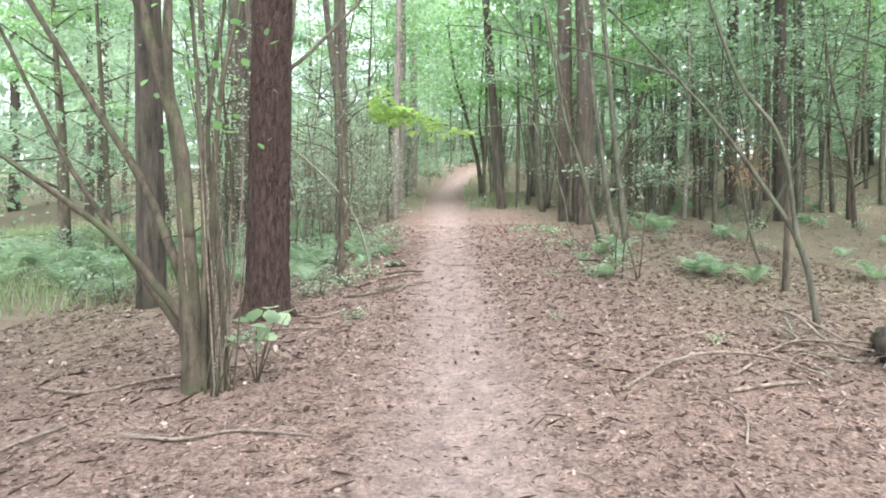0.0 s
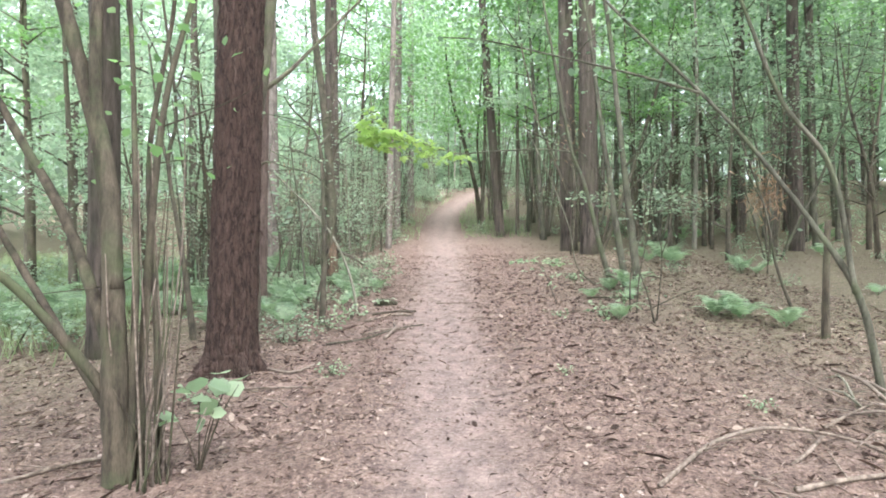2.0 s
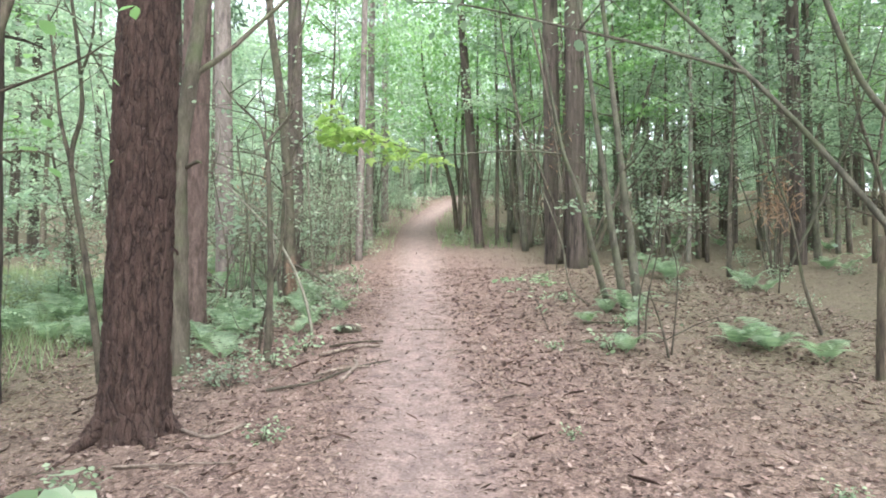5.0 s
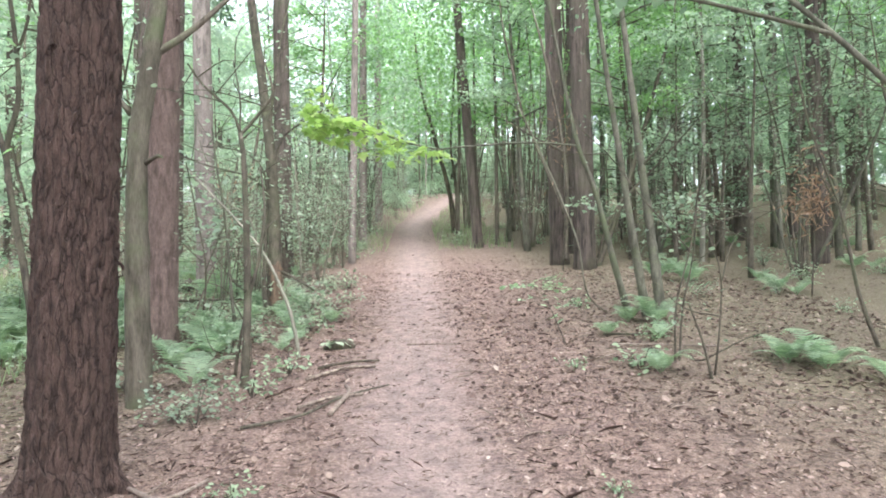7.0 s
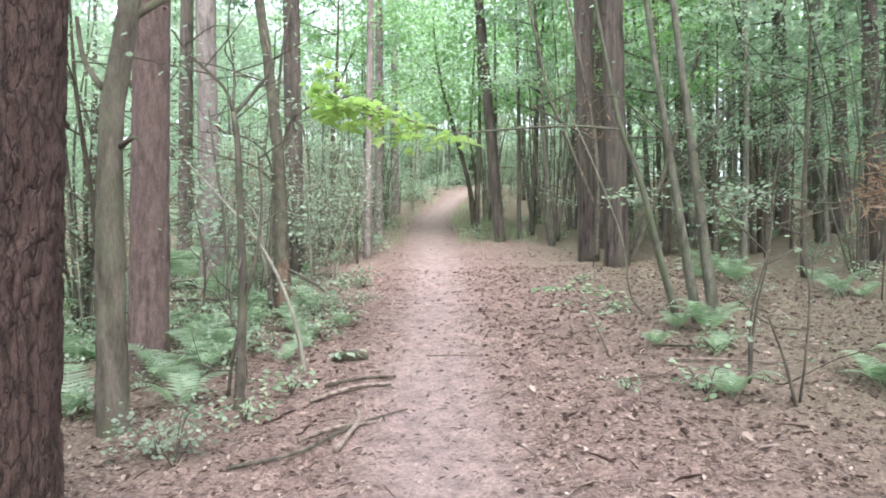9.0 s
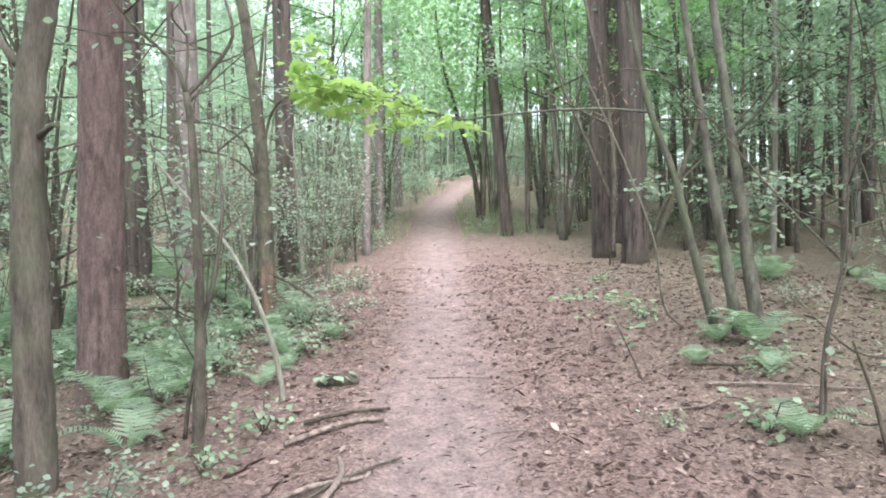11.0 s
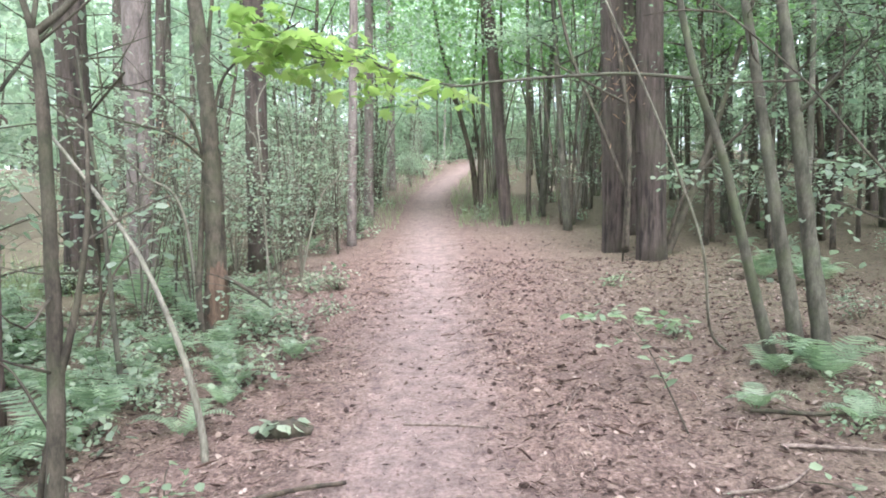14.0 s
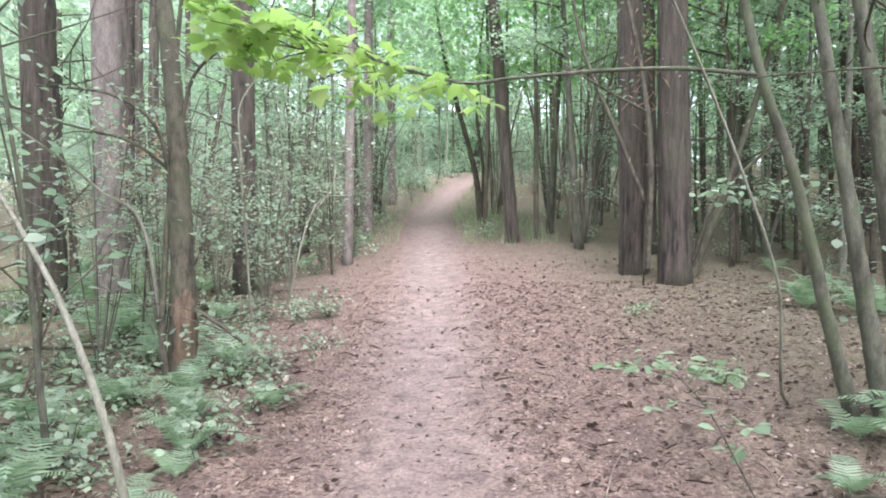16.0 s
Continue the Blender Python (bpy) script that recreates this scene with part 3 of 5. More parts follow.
GREY = [
    ([(-2.4, 7.6, 0.78), (-2.42, 7.6, 2.05), (-2.41, 7.6, 2.77), (-2.35, 7.65, 3.37), (-2.31, 7.7, 3.83)], 0.078, 0.066),
]
BIGLEAF = [
    ([(-3.05, 10.5, 1.15), (-3.0, 10.5, 1.8), (-3.1, 10.45, 2.5), (-3.2, 10.4, 3.1)], 0.012, 0.006),
    ([(-3.02, 10.5, 1.75), (-2.8, 10.4, 2.2), (-2.65, 10.3, 2.45)], 0.007, 0.003),
    ([(-3.05, 10.5, 1.9), (-3.4, 10.4, 2.3), (-3.6, 10.3, 2.6)], 0.007, 0.003),
]
LEAN2 = [
    ([(0.22, 24.0, 2.95), (0.05, 24.0, 4.3), (-0.5, 24.0, 6.4)], 0.085, 0.055),
    ([(0.26, 24.1, 2.95), (0.28, 24.1, 4.4), (0.12, 24.1, 5.8), (0.2, 24.2, 7.2)], 0.05, 0.035),
]


def stem_tree(name, stems, label, material, foliage=0, leaf=0.08, reach=0.14, leaf_material=None, category="tree", sides=10, group="", seed=1, first=0.3, parts=("stem", "branch"), grow=0.0, twigs=0):
    """A small tree from its stems: the first starts in the ground, the others branch off."""
    at = np.array(stems[0][0][0])
    at[2] = gz(at[0], at[1])
    t = thing(name, tuple(at), label, category, group)
    rng = np.random.default_rng(seed)
    crown = Shape()
    for i, (pts, r0, r1) in enumerate(stems):
        pts = local(pts, at)
        if i == 0:
            pts[0] = (pts[0][0], pts[0][1], -0.05)
        radii = [r0 * 1.25 if i == 0 else r0, (r0 + r1) / 2, r1]
        if grow and r1 > 0.012:
            a, b = np.array(pts[-2]), np.array(pts[-1])
            d = (b - a) / np.linalg.norm(b - a)
            bend = np.append(rng.normal(0, 0.12, 2), 0.15) * grow
            pts = [*pts, tuple(b + d * grow * 0.4), tuple(b + d * grow * 0.75 + bend * 0.4), tuple(b + d * grow + bend)]
            radii = [*radii, r1 * 0.8, r1 * 0.3]
        s = Shape()
        line = tube(s, pts, radii, sides, 0.06, 0.05, rng)
        arm = part(parts[0] if i == 0 else parts[1], s, material, t)
        if twigs and len(line) > 6:
            for _ in range((twigs + 1) // 2):
                s = Shape()
                o = line[rng.integers(int(len(line) * 0.35), len(line) - 1)]
                d = np.array([rng.normal(0, 0.6), rng.normal(0, 0.45), rng.uniform(-0.1, 0.7)])
                d *= rng.uniform(0.3, 0.8) / np.linalg.norm(d)
                kink = o + d * 0.5 + rng.normal(0, 0.05, 3)
                end = o + d + rng.normal(0, 0.06, 3)
                tube(s, [o, kink, end], [0.0065, 0.0045, 0.0018], 5, 0.08, 0.03, rng)
                part("twig", s, material, arm)
        if foliage:
            spray(crown, line, rng, foliage, reach, leaf, 0.08, first)
    if foliage:
        part("leaves", crown, leaf_material or M_LEAF, t)
    return t


stem_tree("hazel_bush", HAZEL, "many-stemmed mossy hazel with leaning branches by the path", M_HAZEL, 34, 0.08, 0.24, M_LEAF_BRIGHT, sides=12, seed=3, first=0.55, grow=2.0, twigs=4)
stem_tree("leaning_tree", DIAG, "thin leaning grey sapling arching over the path", M_SMOOTH, 50, 0.075, 0.26, M_LEAF, seed=4, first=0.5, grow=1.2, twigs=5)
stem_tree("sapling", DARKSAP, "dark forked bare sapling rising from ferns", M_DARKBARK, 10, 0.05, 0.2, M_LEAF_PALE, seed=5, first=0.4, twigs=6)
stem_tree("dead_tree", L3, "dead brown trunk with peeling bark and bare branches", M_DARKBARK, 60, 0.06, 0.22, M_LEAF_PALE, seed=6, first=0.3, grow=4.0, twigs=9)
def peeled():
    """A strip of bare wood low on the dead trunk."""
    t = bpy.data.objects["dead_tree"]
    s = Shape()
    tube(s, [(0.02, -0.012, 0.12), (0.025, -0.012, 0.4), (0.02, -0.01, 0.7)], [0.094, 0.098, 0.08], 14, 0.05, 0.05)
    part("bare_wood", s, M_WOOD, t, "bare orange-brown wood where bark fell away")


peeled()
stem_tree("leaning_pole", WHITE, "pale bleached dead stem leaning through undergrowth", M_WHITE, category="dead stem", seed=7)
stem_tree("dead_branch", WHITE3, "forked bleached dead branch among shrubs", M_WHITE, category="branch", seed=41)
stem_tree("dead_branch", WHITE4, "bare pale branch leaning over the undergrowth", M_WHITE, category="branch", seed=42)
stem_tree("dead_branch", DARKTW, "thin brown dead twig propped in brambles", M_TWIG, category="branch", seed=43)
stem_tree("dead_branch", WHITE2, "thin bleached dead branch caught in the shrubs", M_WHITE, category="branch", seed=8)
stem_tree("sapling", SAPA2, "slim grey-green sapling trunk beside the path", M_SMOOTH, 12, 0.08, 0.3, M_LEAF, seed=9, grow=3.5, twigs=6)
stem_tree("sapling", SAPA3, "slim grey-green sapling trunk beside its twin", M_SMOOTH, 20, 0.08, 0.3, M_LEAF, seed=10, grow=3.5, twigs=6)
stem_tree("maple_sapling", SAPC[:1], "bent grey sapling with a long limb over the path", M_SMOOTH, 6, 0.09, 0.2, M_LEAF, seed=11, grow=3.0)
stem_tree("sapling", SAPB, "knee-high bare forked twiggy sapling", M_DARKBARK, 8, 0.05, 0.12, M_LEAF_PALE, seed=12, twigs=3)
stem_tree("sapling", TWR, "thin crooked bare sapling among dead leaves", M_DARKBARK, 8, 0.06, 0.15, M_LEAF, seed=13, grow=0.8, twigs=6)
stem_tree("dead_branch", WBR, "thin pale dead branch hanging between saplings", M_WHITE, category="branch", seed=14)
stem_tree("sapling", THINA, "short straight thin sapling snapped off at chest height", M_HAZEL, seed=18)
stem_tree("sapling", SAPD, "thin crooked sapling with a few leaves", M_DARKBARK, 10, 0.07, 0.15, M_LEAF, seed=19, twigs=5)
stem_tree("sapling", SAPE, "slender dark curved sapling behind the pine", M_DARKBARK, 14, 0.07, 0.2, M_LEAF_PALE, seed=20, grow=2.5, twigs=8)
stem_tree("crooked_hazel", CROOK, "crooked dark hazel stems leaning between the pines", M_DARKBARK, 30, 0.07, 0.3, M_LEAF, seed=21, grow=1.5, twigs=9)
stem_tree("beech_spray", SPRAY, "flat spray of pale leaves on a thin low limb", M_SMOOTH, 62, 0.075, 0.15, M_LEAF_PALE, category="sapling", seed=22, first=0.35)
stem_tree("sapling", LSAP, "thin grey sapling in low undergrowth", M_SMOOTH, 12, 0.06, 0.2, M_LEAF_PALE, seed=16, grow=1.5, twigs=8)
stem_tree("hazel_shoot", BIGLEAF, "thin hazel shoot with large pale leaves in undergrowth", M_HAZEL, 20, 0.115, 0.17, M_LEAF_PALE, category="shrub", seed=24, first=0.35)
stem_tree("leaning_tree", LEAN2, "dark twin trunk leaning over the bend of the path", M_HAZEL, 10, 0.07, 0.3, M_LEAF_BRIGHT, seed=23, grow=3.0, twigs=4)
GREY_STUBS = [([(-2.36, 7.6, 2.62), (-2.22, 7.5, 2.66), (-2.16, 7.45, 2.64)], 0.02, 0.008), ([(-2.47, 7.6, 3.0), (-2.62, 7.65, 3.2), (-2.7, 7.7, 3.5)], 0.022, 0.012), ([(-2.4, 7.62, 3.4), (-2.1, 7.8, 3.7), (-1.8, 8.0, 4.1)], 0.03, 0.015)]
stem_tree("tree", GREY + GREY_STUBS, "smooth grey leaning trunk next to the pines", M_GREYBARK, sides=20, seed=17, grow=4.0)


# ---- the long limb with bright leaves over the path ----
def maple_limb():
    pts, r0, r1 = SAPC[1]
    t = bpy.data.objects["maple_sapling"]
    rng = np.random.default_rng(31)
    base = np.array(t.location)
    s = Shape()
    line = tube(s, local(pts, base), [r0, 0.009, r1], 8, 0.05, 0.05, rng)
    limb = part("limb", s, M_SMOOTH, t)
    crown = Shape()
    n = len(line)
    for k in range(30):
        f = rng.uniform(0.78, 1.0) if k < 19 else rng.uniform(0.5, 0.8)
        o = line[min(int(n * f), n - 1)]
        d = np.array([rng.normal(-0.22, 0.2), rng.normal(0, 0.35), rng.uniform(-0.16, 0.26) if k < 19 else rng.uniform(-0.16, 0.08)])
        tip = o + d * rng.uniform(0.7, 1.15)
        tw = Shape()
        tl = tube(tw, [o, (o + tip) / 2 + (0, 0, 0.02), tip], [0.005, 0.0035, 0.0018], 5, 0.06)
        part("twig", tw, M_SMOOTH, limb)
        m = 11 if k < 19 else 9
        q = tl[rng.integers(len(tl) // 2, len(tl), m)] + rng.normal(0, 0.055, (m, 3)) * (1, 1, 0.6)
        lobed(crown, q, rng.uniform(0.07, 0.15, m), rng)
    part("leaves", crown, M_LEAF_LIME, t, "bright lime-green maple leaves")


maple_limb()


# ---- kinds of plant, each built once and then copied ----
def understory(seed, height, limbs, per_limb, leaf, material, bark_material, low=0.22, reach=1.5):
    """A slim broadleaved tree with flat leafy limbs."""
    rng = np.random.default_rng(seed)
    t = thing("understory_tree", (0, 0, -500), "slim broadleaved understory tree with thin leafy limbs", "tree", "understory trees")
    s = Shape()
    bend = rng.normal(0, 0.05, 2) * height
    trunk = [(0, 0, -0.1), (bend[0] * 0.2, bend[1] * 0.3, height * 0.3), (bend[0], bend[1] * 0.6, height * 0.65), (bend[0] * 1.4, bend[1], height)]
    line = tube(s, trunk, [0.012 * height, 0.008 * height, 0.005 * height, 0.006], 8, 0.3, 0.04, rng)
    part("trunk", s, bark_material, t)
    crown = Shape()
    for k in range(limbs):
        f = low + (1 - low) * (k + rng.uniform(0, 1)) / limbs
        p = line[min(int(f * len(line)), len(line) - 2)]
        a = rng.uniform(0, 2 * np.pi)
        ln = reach * (1.15 - 0.6 * f) * rng.uniform(0.6, 1.2)
        d = np.array([math.cos(a), math.sin(a), rng.uniform(0.05, 0.55)])
        mid = p + d * ln * 0.5 + (0, 0, 0.06)
        tip = p + d * ln + (0, 0, rng.uniform(-0.15, 0.1))
        s = Shape()
        ll = tube(s, [p, mid, tip], [0.004 * height * (1.2 - f * 0.8), 0.009, 0.004], 5, 0.25, 0.03, rng)
        part("limb", s, bark_material, t)
        spray(crown, ll, rng, per_limb, 0.26, leaf, 0.06, 0.2, simple=True)
        for _ in range(2):
            side = ll[len(ll) // 2 + rng.integers(-1, 2)]
            e = side + np.array([rng.normal(0, 0.45), rng.normal(0, 0.45), rng.normal(0.05, 0.1)])
            spray(crown, np.linspace(side, e, 6), rng, per_limb // 3, 0.14, leaf, 0.05, 0.2, simple=True)
    part("crown", crown, material, t)
    return t


def hazel(seed, stems, height, per_stem, material, splay=0.28, barks=None):
    rng = np.random.default_rng(seed)
    t = thing("hazel_clump", (0, 0, -500), "many-stemmed hazel clump with thin upright leaning stems", "tree", "hazel clumps")
    crown = Shape()
    for k in range(stems):
        a = rng.uniform(0, 2 * np.pi)
        sp = splay * rng.uniform(0.3, 1.3) * height
        h = height * rng.uniform(0.7, 1.1)
        o = np.array([math.cos(a) * 0.12, math.sin(a) * 0.12, -0.08])
        tip = np.array([math.cos(a) * sp, math.sin(a) * sp, h])
        mid = np.array([math.cos(a) * sp * 0.35, math.sin(a) * sp * 0.35, h * 0.5]) + np.append(rng.normal(0, 0.2, 2), 0)
        s = Shape()
        r = rng.uniform(0.015, 0.036)
        ll = tube(s, [o, mid, tip], [r, r * 0.75, r * 0.3], 7, 0.25, 0.04, rng)
        part("stem", s, (barks or (M_SMOOTH, M_DARKBARK))[k % 2], t)
        spray(crown, ll, rng, per_stem, 0.38, 0.09, 0.22, 0.42, simple=True)
    part("crown", crown, material, t)
    return t


def far_tree(seed, height, count, material, low=0.08, wide=3.0, size=(0.16, 0.32), girth=0.17, bark_material=None):
    rng = np.random.default_rng(seed)
    t = thing("woodland_tree", (0, 0, -500), "distant or added unseen broadleaved tree with a ragged leafy crown", "tree", "distant trees")
    s = Shape()
    tube(s, [(0, 0, -0.3), (0.1, 0, height * 0.4), (-0.1, 0.1, height * 0.9)], [girth, girth * 0.7, girth * 0.2], 8, 0.5, 0.03, rng)
    part("trunk", s, bark_material or M_PINE_FAR, t)
    crown = Shape()
    for _ in range(34):
        h = rng.uniform(low, 1.0)
        a, r = rng.uniform(0, 2 * np.pi), rng.uniform(0.2, 1) * wide * (1.1 - 0.7 * abs(h - 0.45))
        c = np.array([math.cos(a) * r, math.sin(a) * r, h * height])
        m = count // 34
        leaves(crown, c + np.c_[rng.normal(0, 0.6, m), rng.normal(0, 0.6, m), rng.normal(0, 0.25, m)], rng.uniform(*size, m), rng, 0.6, simple=True)
    part("crown", crown, material, t)
    return t


def fern(seed, fronds, length, material, name="fern", label="green bracken fern with arching fronds"):
    rng = np.random.default_rng(seed)
    t = thing(name, (0, 0, -500), label, "fern", "ferns")
    for k in range(fronds):
        a = 2 * np.pi * k / fronds + rng.normal(0, 0.3)
        ln = length * rng.uniform(0.7, 1.15)
        up = rng.uniform(0.35, 0.75)
        d = np.array([math.cos(a), math.sin(a)])
        line, _ = spline([(0, 0, -0.02), (*(d * ln * 0.35), ln * up * 0.8), (*(d * ln * 0.7), ln * up), (*(d * ln), ln * up * 0.75)], [1, 1], ln / 17)
        s = Shape()
        tube(s, [line[0], line[len(line) // 2], line[-1]], [0.004, 0.003, 0.001], 4, 0.1, 0)
        side = np.array([-d[1], d[0], 0])
        n = len(line)
        for i in range(n // 5, n):
            w = ln * 0.30 * math.sin(math.pi * min(1, (i + 1) / n * 0.9 + 0.12)) * 1.05
            fw = line[min(i + 1, n - 1)] - line[max(i - 1, 0)]
            fw = fw / (np.linalg.norm(fw) + 1e-9)
            for sg in (-1, 1):
                o = line[i]
                tip = o + (side * sg * 0.95 + fw * 0.35) * w + (0, 0, -0.12 * w)
                h = fw * ln * 0.021
                s.add([o - h, o + (tip - o) * 0.55 - h * 0.9, tip, o + (tip - o) * 0.55 + h * 0.9, o + h], [(0, 1, 2), (0, 2, 4), (4, 2, 3)])
        part("frond", s, material, t)
    return t


def shrub(seed, height, stems, per_stem, leaf, material, name="bramble", label="low leafy bramble in the undergrowth", spread_=0.55, flat=0.1):
    rng = np.random.default_rng(seed)
    t = thing(name, (0, 0, -500), label, "shrub", name + " plants")
    crown = Shape()
    for k in range(stems):
        a = rng.uniform(0, 2 * np.pi)
        r = spread_ * rng.uniform(0.4, 1.2)
        h = height * rng.uniform(0.5, 1.1)
        s = Shape()
        ll = tube(s, [(0, 0, -0.03), (math.cos(a) * r * 0.4, math.sin(a) * r * 0.4, h * 0.8), (math.cos(a) * r, math.sin(a) * r, h * rng.uniform(0.6, 1))], [0.006, 0.004, 0.002], 4, 0.12, 0.02, rng)
        if height > 1.5:
            for _ in range(4):
                o = ll[rng.integers(len(ll) // 4, len(ll) - 1)]
                d = np.array([rng.normal(0, 0.4), rng.normal(0, 0.4), rng.normal(0.15, 0.2)])
                tube(s, [o, o + d * 0.55 + (0, 0, 0.05), o + d], [0.004, 0.003, 0.0015], 4, 0.15, 0.02, rng)
        part("stem", s, (M_WHITE, M_GREYBARK, M_WHITE, M_HAZEL)[k % 4] if height > 1.5 else M_DARKBARK, t)
        spray(crown, ll, rng, per_stem, 0.16 if height > 1.5 else 0.09, leaf, flat, 0.25)
    part("leaves", crown, material, t)
    return t


# Trees with M_LEAF_HAZE carry painted haze in their leaves, near ones too.
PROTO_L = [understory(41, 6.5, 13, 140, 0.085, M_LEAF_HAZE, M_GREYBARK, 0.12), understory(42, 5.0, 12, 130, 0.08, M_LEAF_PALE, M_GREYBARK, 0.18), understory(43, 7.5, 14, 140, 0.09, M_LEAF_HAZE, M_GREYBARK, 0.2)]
PROTO_R = [understory(44, 7.0, 12, 110, 0.085, M_LEAF, M_SMOOTH, 0.34, 1.9), understory(45, 5.0, 10, 95, 0.08, M_LEAF_HAZE, M_DARKBARK, 0.34, 1.7), understory(46, 8.5, 13, 120, 0.09, M_LEAF, M_SMOOTH, 0.36, 2.1)]
PROTO_W = [understory(57, 3.6, 10, 80, 0.062, M_LEAF, M_DARKBARK, 0.14, 1.7), understory(58, 4.4, 11, 80, 0.066, M_LEAF_PALE, M_DARKBARK, 0.16, 2.0)]
PROTO_B = [understory(157, 4.6, 15, 15, 0.06, M_LEAF_PALE, M_DARKBARK, 0.12, 1.6), understory(158, 5.6, 15, 18, 0.06, M_LEAF, M_HAZEL, 0.16, 1.9)]
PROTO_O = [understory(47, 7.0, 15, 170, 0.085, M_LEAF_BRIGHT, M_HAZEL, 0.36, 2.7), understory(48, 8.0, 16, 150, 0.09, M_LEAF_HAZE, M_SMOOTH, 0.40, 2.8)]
PROTO_H = [hazel(51, 9, 5.0, 110, M_LEAF), hazel(52, 7, 5.8, 120, M_LEAF, 0.2), hazel(53, 10, 4.5, 90, M_LEAF_PALE)]
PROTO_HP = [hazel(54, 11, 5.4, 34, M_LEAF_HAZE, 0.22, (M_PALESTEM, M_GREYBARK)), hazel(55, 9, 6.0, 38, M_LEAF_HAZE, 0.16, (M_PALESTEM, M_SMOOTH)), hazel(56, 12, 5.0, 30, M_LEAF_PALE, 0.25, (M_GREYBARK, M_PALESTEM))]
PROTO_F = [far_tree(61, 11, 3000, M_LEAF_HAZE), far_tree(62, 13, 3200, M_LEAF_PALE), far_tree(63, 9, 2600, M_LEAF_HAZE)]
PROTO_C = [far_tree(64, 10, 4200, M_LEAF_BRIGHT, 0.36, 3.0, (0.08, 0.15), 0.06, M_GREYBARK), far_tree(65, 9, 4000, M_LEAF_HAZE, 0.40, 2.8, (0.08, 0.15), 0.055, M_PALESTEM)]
PROTO_T = [far_tree(66, 13, 2600, M_LEAF, 0.60, 2.8, (0.12, 0.2), 0.11, M_GREYBARK), far_tree(67, 14, 2600, M_LEAF, 0.62, 3.0, (0.12, 0.2))]
PROTO_FERN = [fern(71, 8, 0.55, M_FERN), fern(72, 6, 0.42, M_FERN), fern(73, 9, 0.7, M_FERN)]
PROTO_BR = [shrub(81, 0.32, 5, 32, 0.07, M_BRAMBLE), shrub(82, 0.6, 5, 44, 0.06, M_LEAF_PALE), shrub(83, 0.22, 4, 30, 0.06, M_BRAMBLE)]
PROTO_THICK = [shrub(88, 0.32, 3, 54, 0.07, M_BRAMBLE, "thicket", "leafy green thicket filling the distance"), shrub(89, 0.6, 3, 70, 0.06, M_LEAF_PALE, "thicket", "leafy green thicket filling the distance")]
PROTO_TW = [shrub(84 + k, 2.2 + 0.4 * k, 11, 26, 0.065, M_LEAF_PALE, "twiggy_shrub", "thin twiggy grey shrub with scattered pale leaves", 1.1, 0.16) for k in range(3)]
PROTO_SEED = [shrub(91, 0.2, 5, 13, 0.055, M_FERN, "seedling", "knee-high maple seedling with flat green leaves", 0.3, 0.03), shrub(92, 0.3, 6, 15, 0.065, M_FERN, "seedling", "knee-high maple seedling with flat green leaves", 0.55, 0.02)]
PROTOS = PROTO_THICK + PROTO_B + PROTO_W + PROTO_TW + PROTO_T + PROTO_C + PROTO_O + PROTO_L + PROTO_R + PROTO_H + PROTO_HP + PROTO_F + PROTO_FERN + PROTO_BR + PROTO_SEED
TAKEN = [(-2.05, 6.17), (-2.88, 9.0), (-2.4, 7.6), (-1.9, 4.2), (2.2, 10.1), (2.5, 14.8), (0.76, 19.5), (-3.9, 13.0), (-1.74, 8.0), (-2.35, 11.15)]


def plant(proto, x, y, rz, scale=1.0):
    m = pose(x, y, gz(x, y), 0, 0, rz)
    c = copy_thing(proto, m)
    c.scale = (scale, scale, scale)
    return c


def scatter(protos, count, xr, yr, seed, clear, gap, scale=(0.8, 1.2), curve=1.0):
    """Plants copies over a stretch of the plan, clear of the path and of each other."""
    rng = np.random.default_rng(seed)
    made, tries = [], 0
    while len(made) < count and tries < count * 40:
        tries += 1
        x = xr[0] + (xr[1] - xr[0]) * rng.uniform() ** curve
        y = rng.uniform(*yr)
        if abs(x - path_x(y)) < clear or any(math.hypot(x - a, y - b) < gap for a, b in made):
            continue
        if any(math.hypot(x - a, y - b) < gap * 0.6 for a, b in TAKEN):
            continue
        made.append((x, y))
        plant(protos[rng.integers(len(protos))], x, y, rng.uniform(0, 360), rng.uniform(*scale))
    return made


# hazel clumps at their places
for i, (x, y, rz, sc) in enumerate([(2.02, 19.0, 0, 1.0), (3.5, 19.5, 60, 0.95), (0.7, 25.6, 140, 0.85), (2.2, 24.0, 200, 1.0), (4.6, 17.0, 20, 0.9), (3.0, 22.0, 300, 0.9),
                                    (-3.3, 17.3, 80, 0.8), (-3.8, 20.2, 250, 0.9), (-2.9, 25.5, 20, 0.9), (5.6, 13.0, 120, 0.9), (3.9, 25.5, 10, 1.1), (-4.4, 10.6, 30, 0.9),
                                    (0.9, 28.0, 30, 1.0), (3.1, 29.0, 210, 1.1), (1.4, 31.5, 90, 0.9), (4.9, 30.5, 160, 1.0)]):
    # Right-hand clumps beyond 16 m get the stems and leaves paled for haze.
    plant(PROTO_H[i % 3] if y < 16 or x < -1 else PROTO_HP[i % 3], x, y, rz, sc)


def plant_row(protos, places, turn, scale, more):
    """Plants a list of places, leaving the path free."""
    for i, (x, y) in enumerate(places):
        if abs(x - path_x(y)) > 1.1:
            plant(protos[i % len(protos)], x, y, turn * i, scale + more * i)


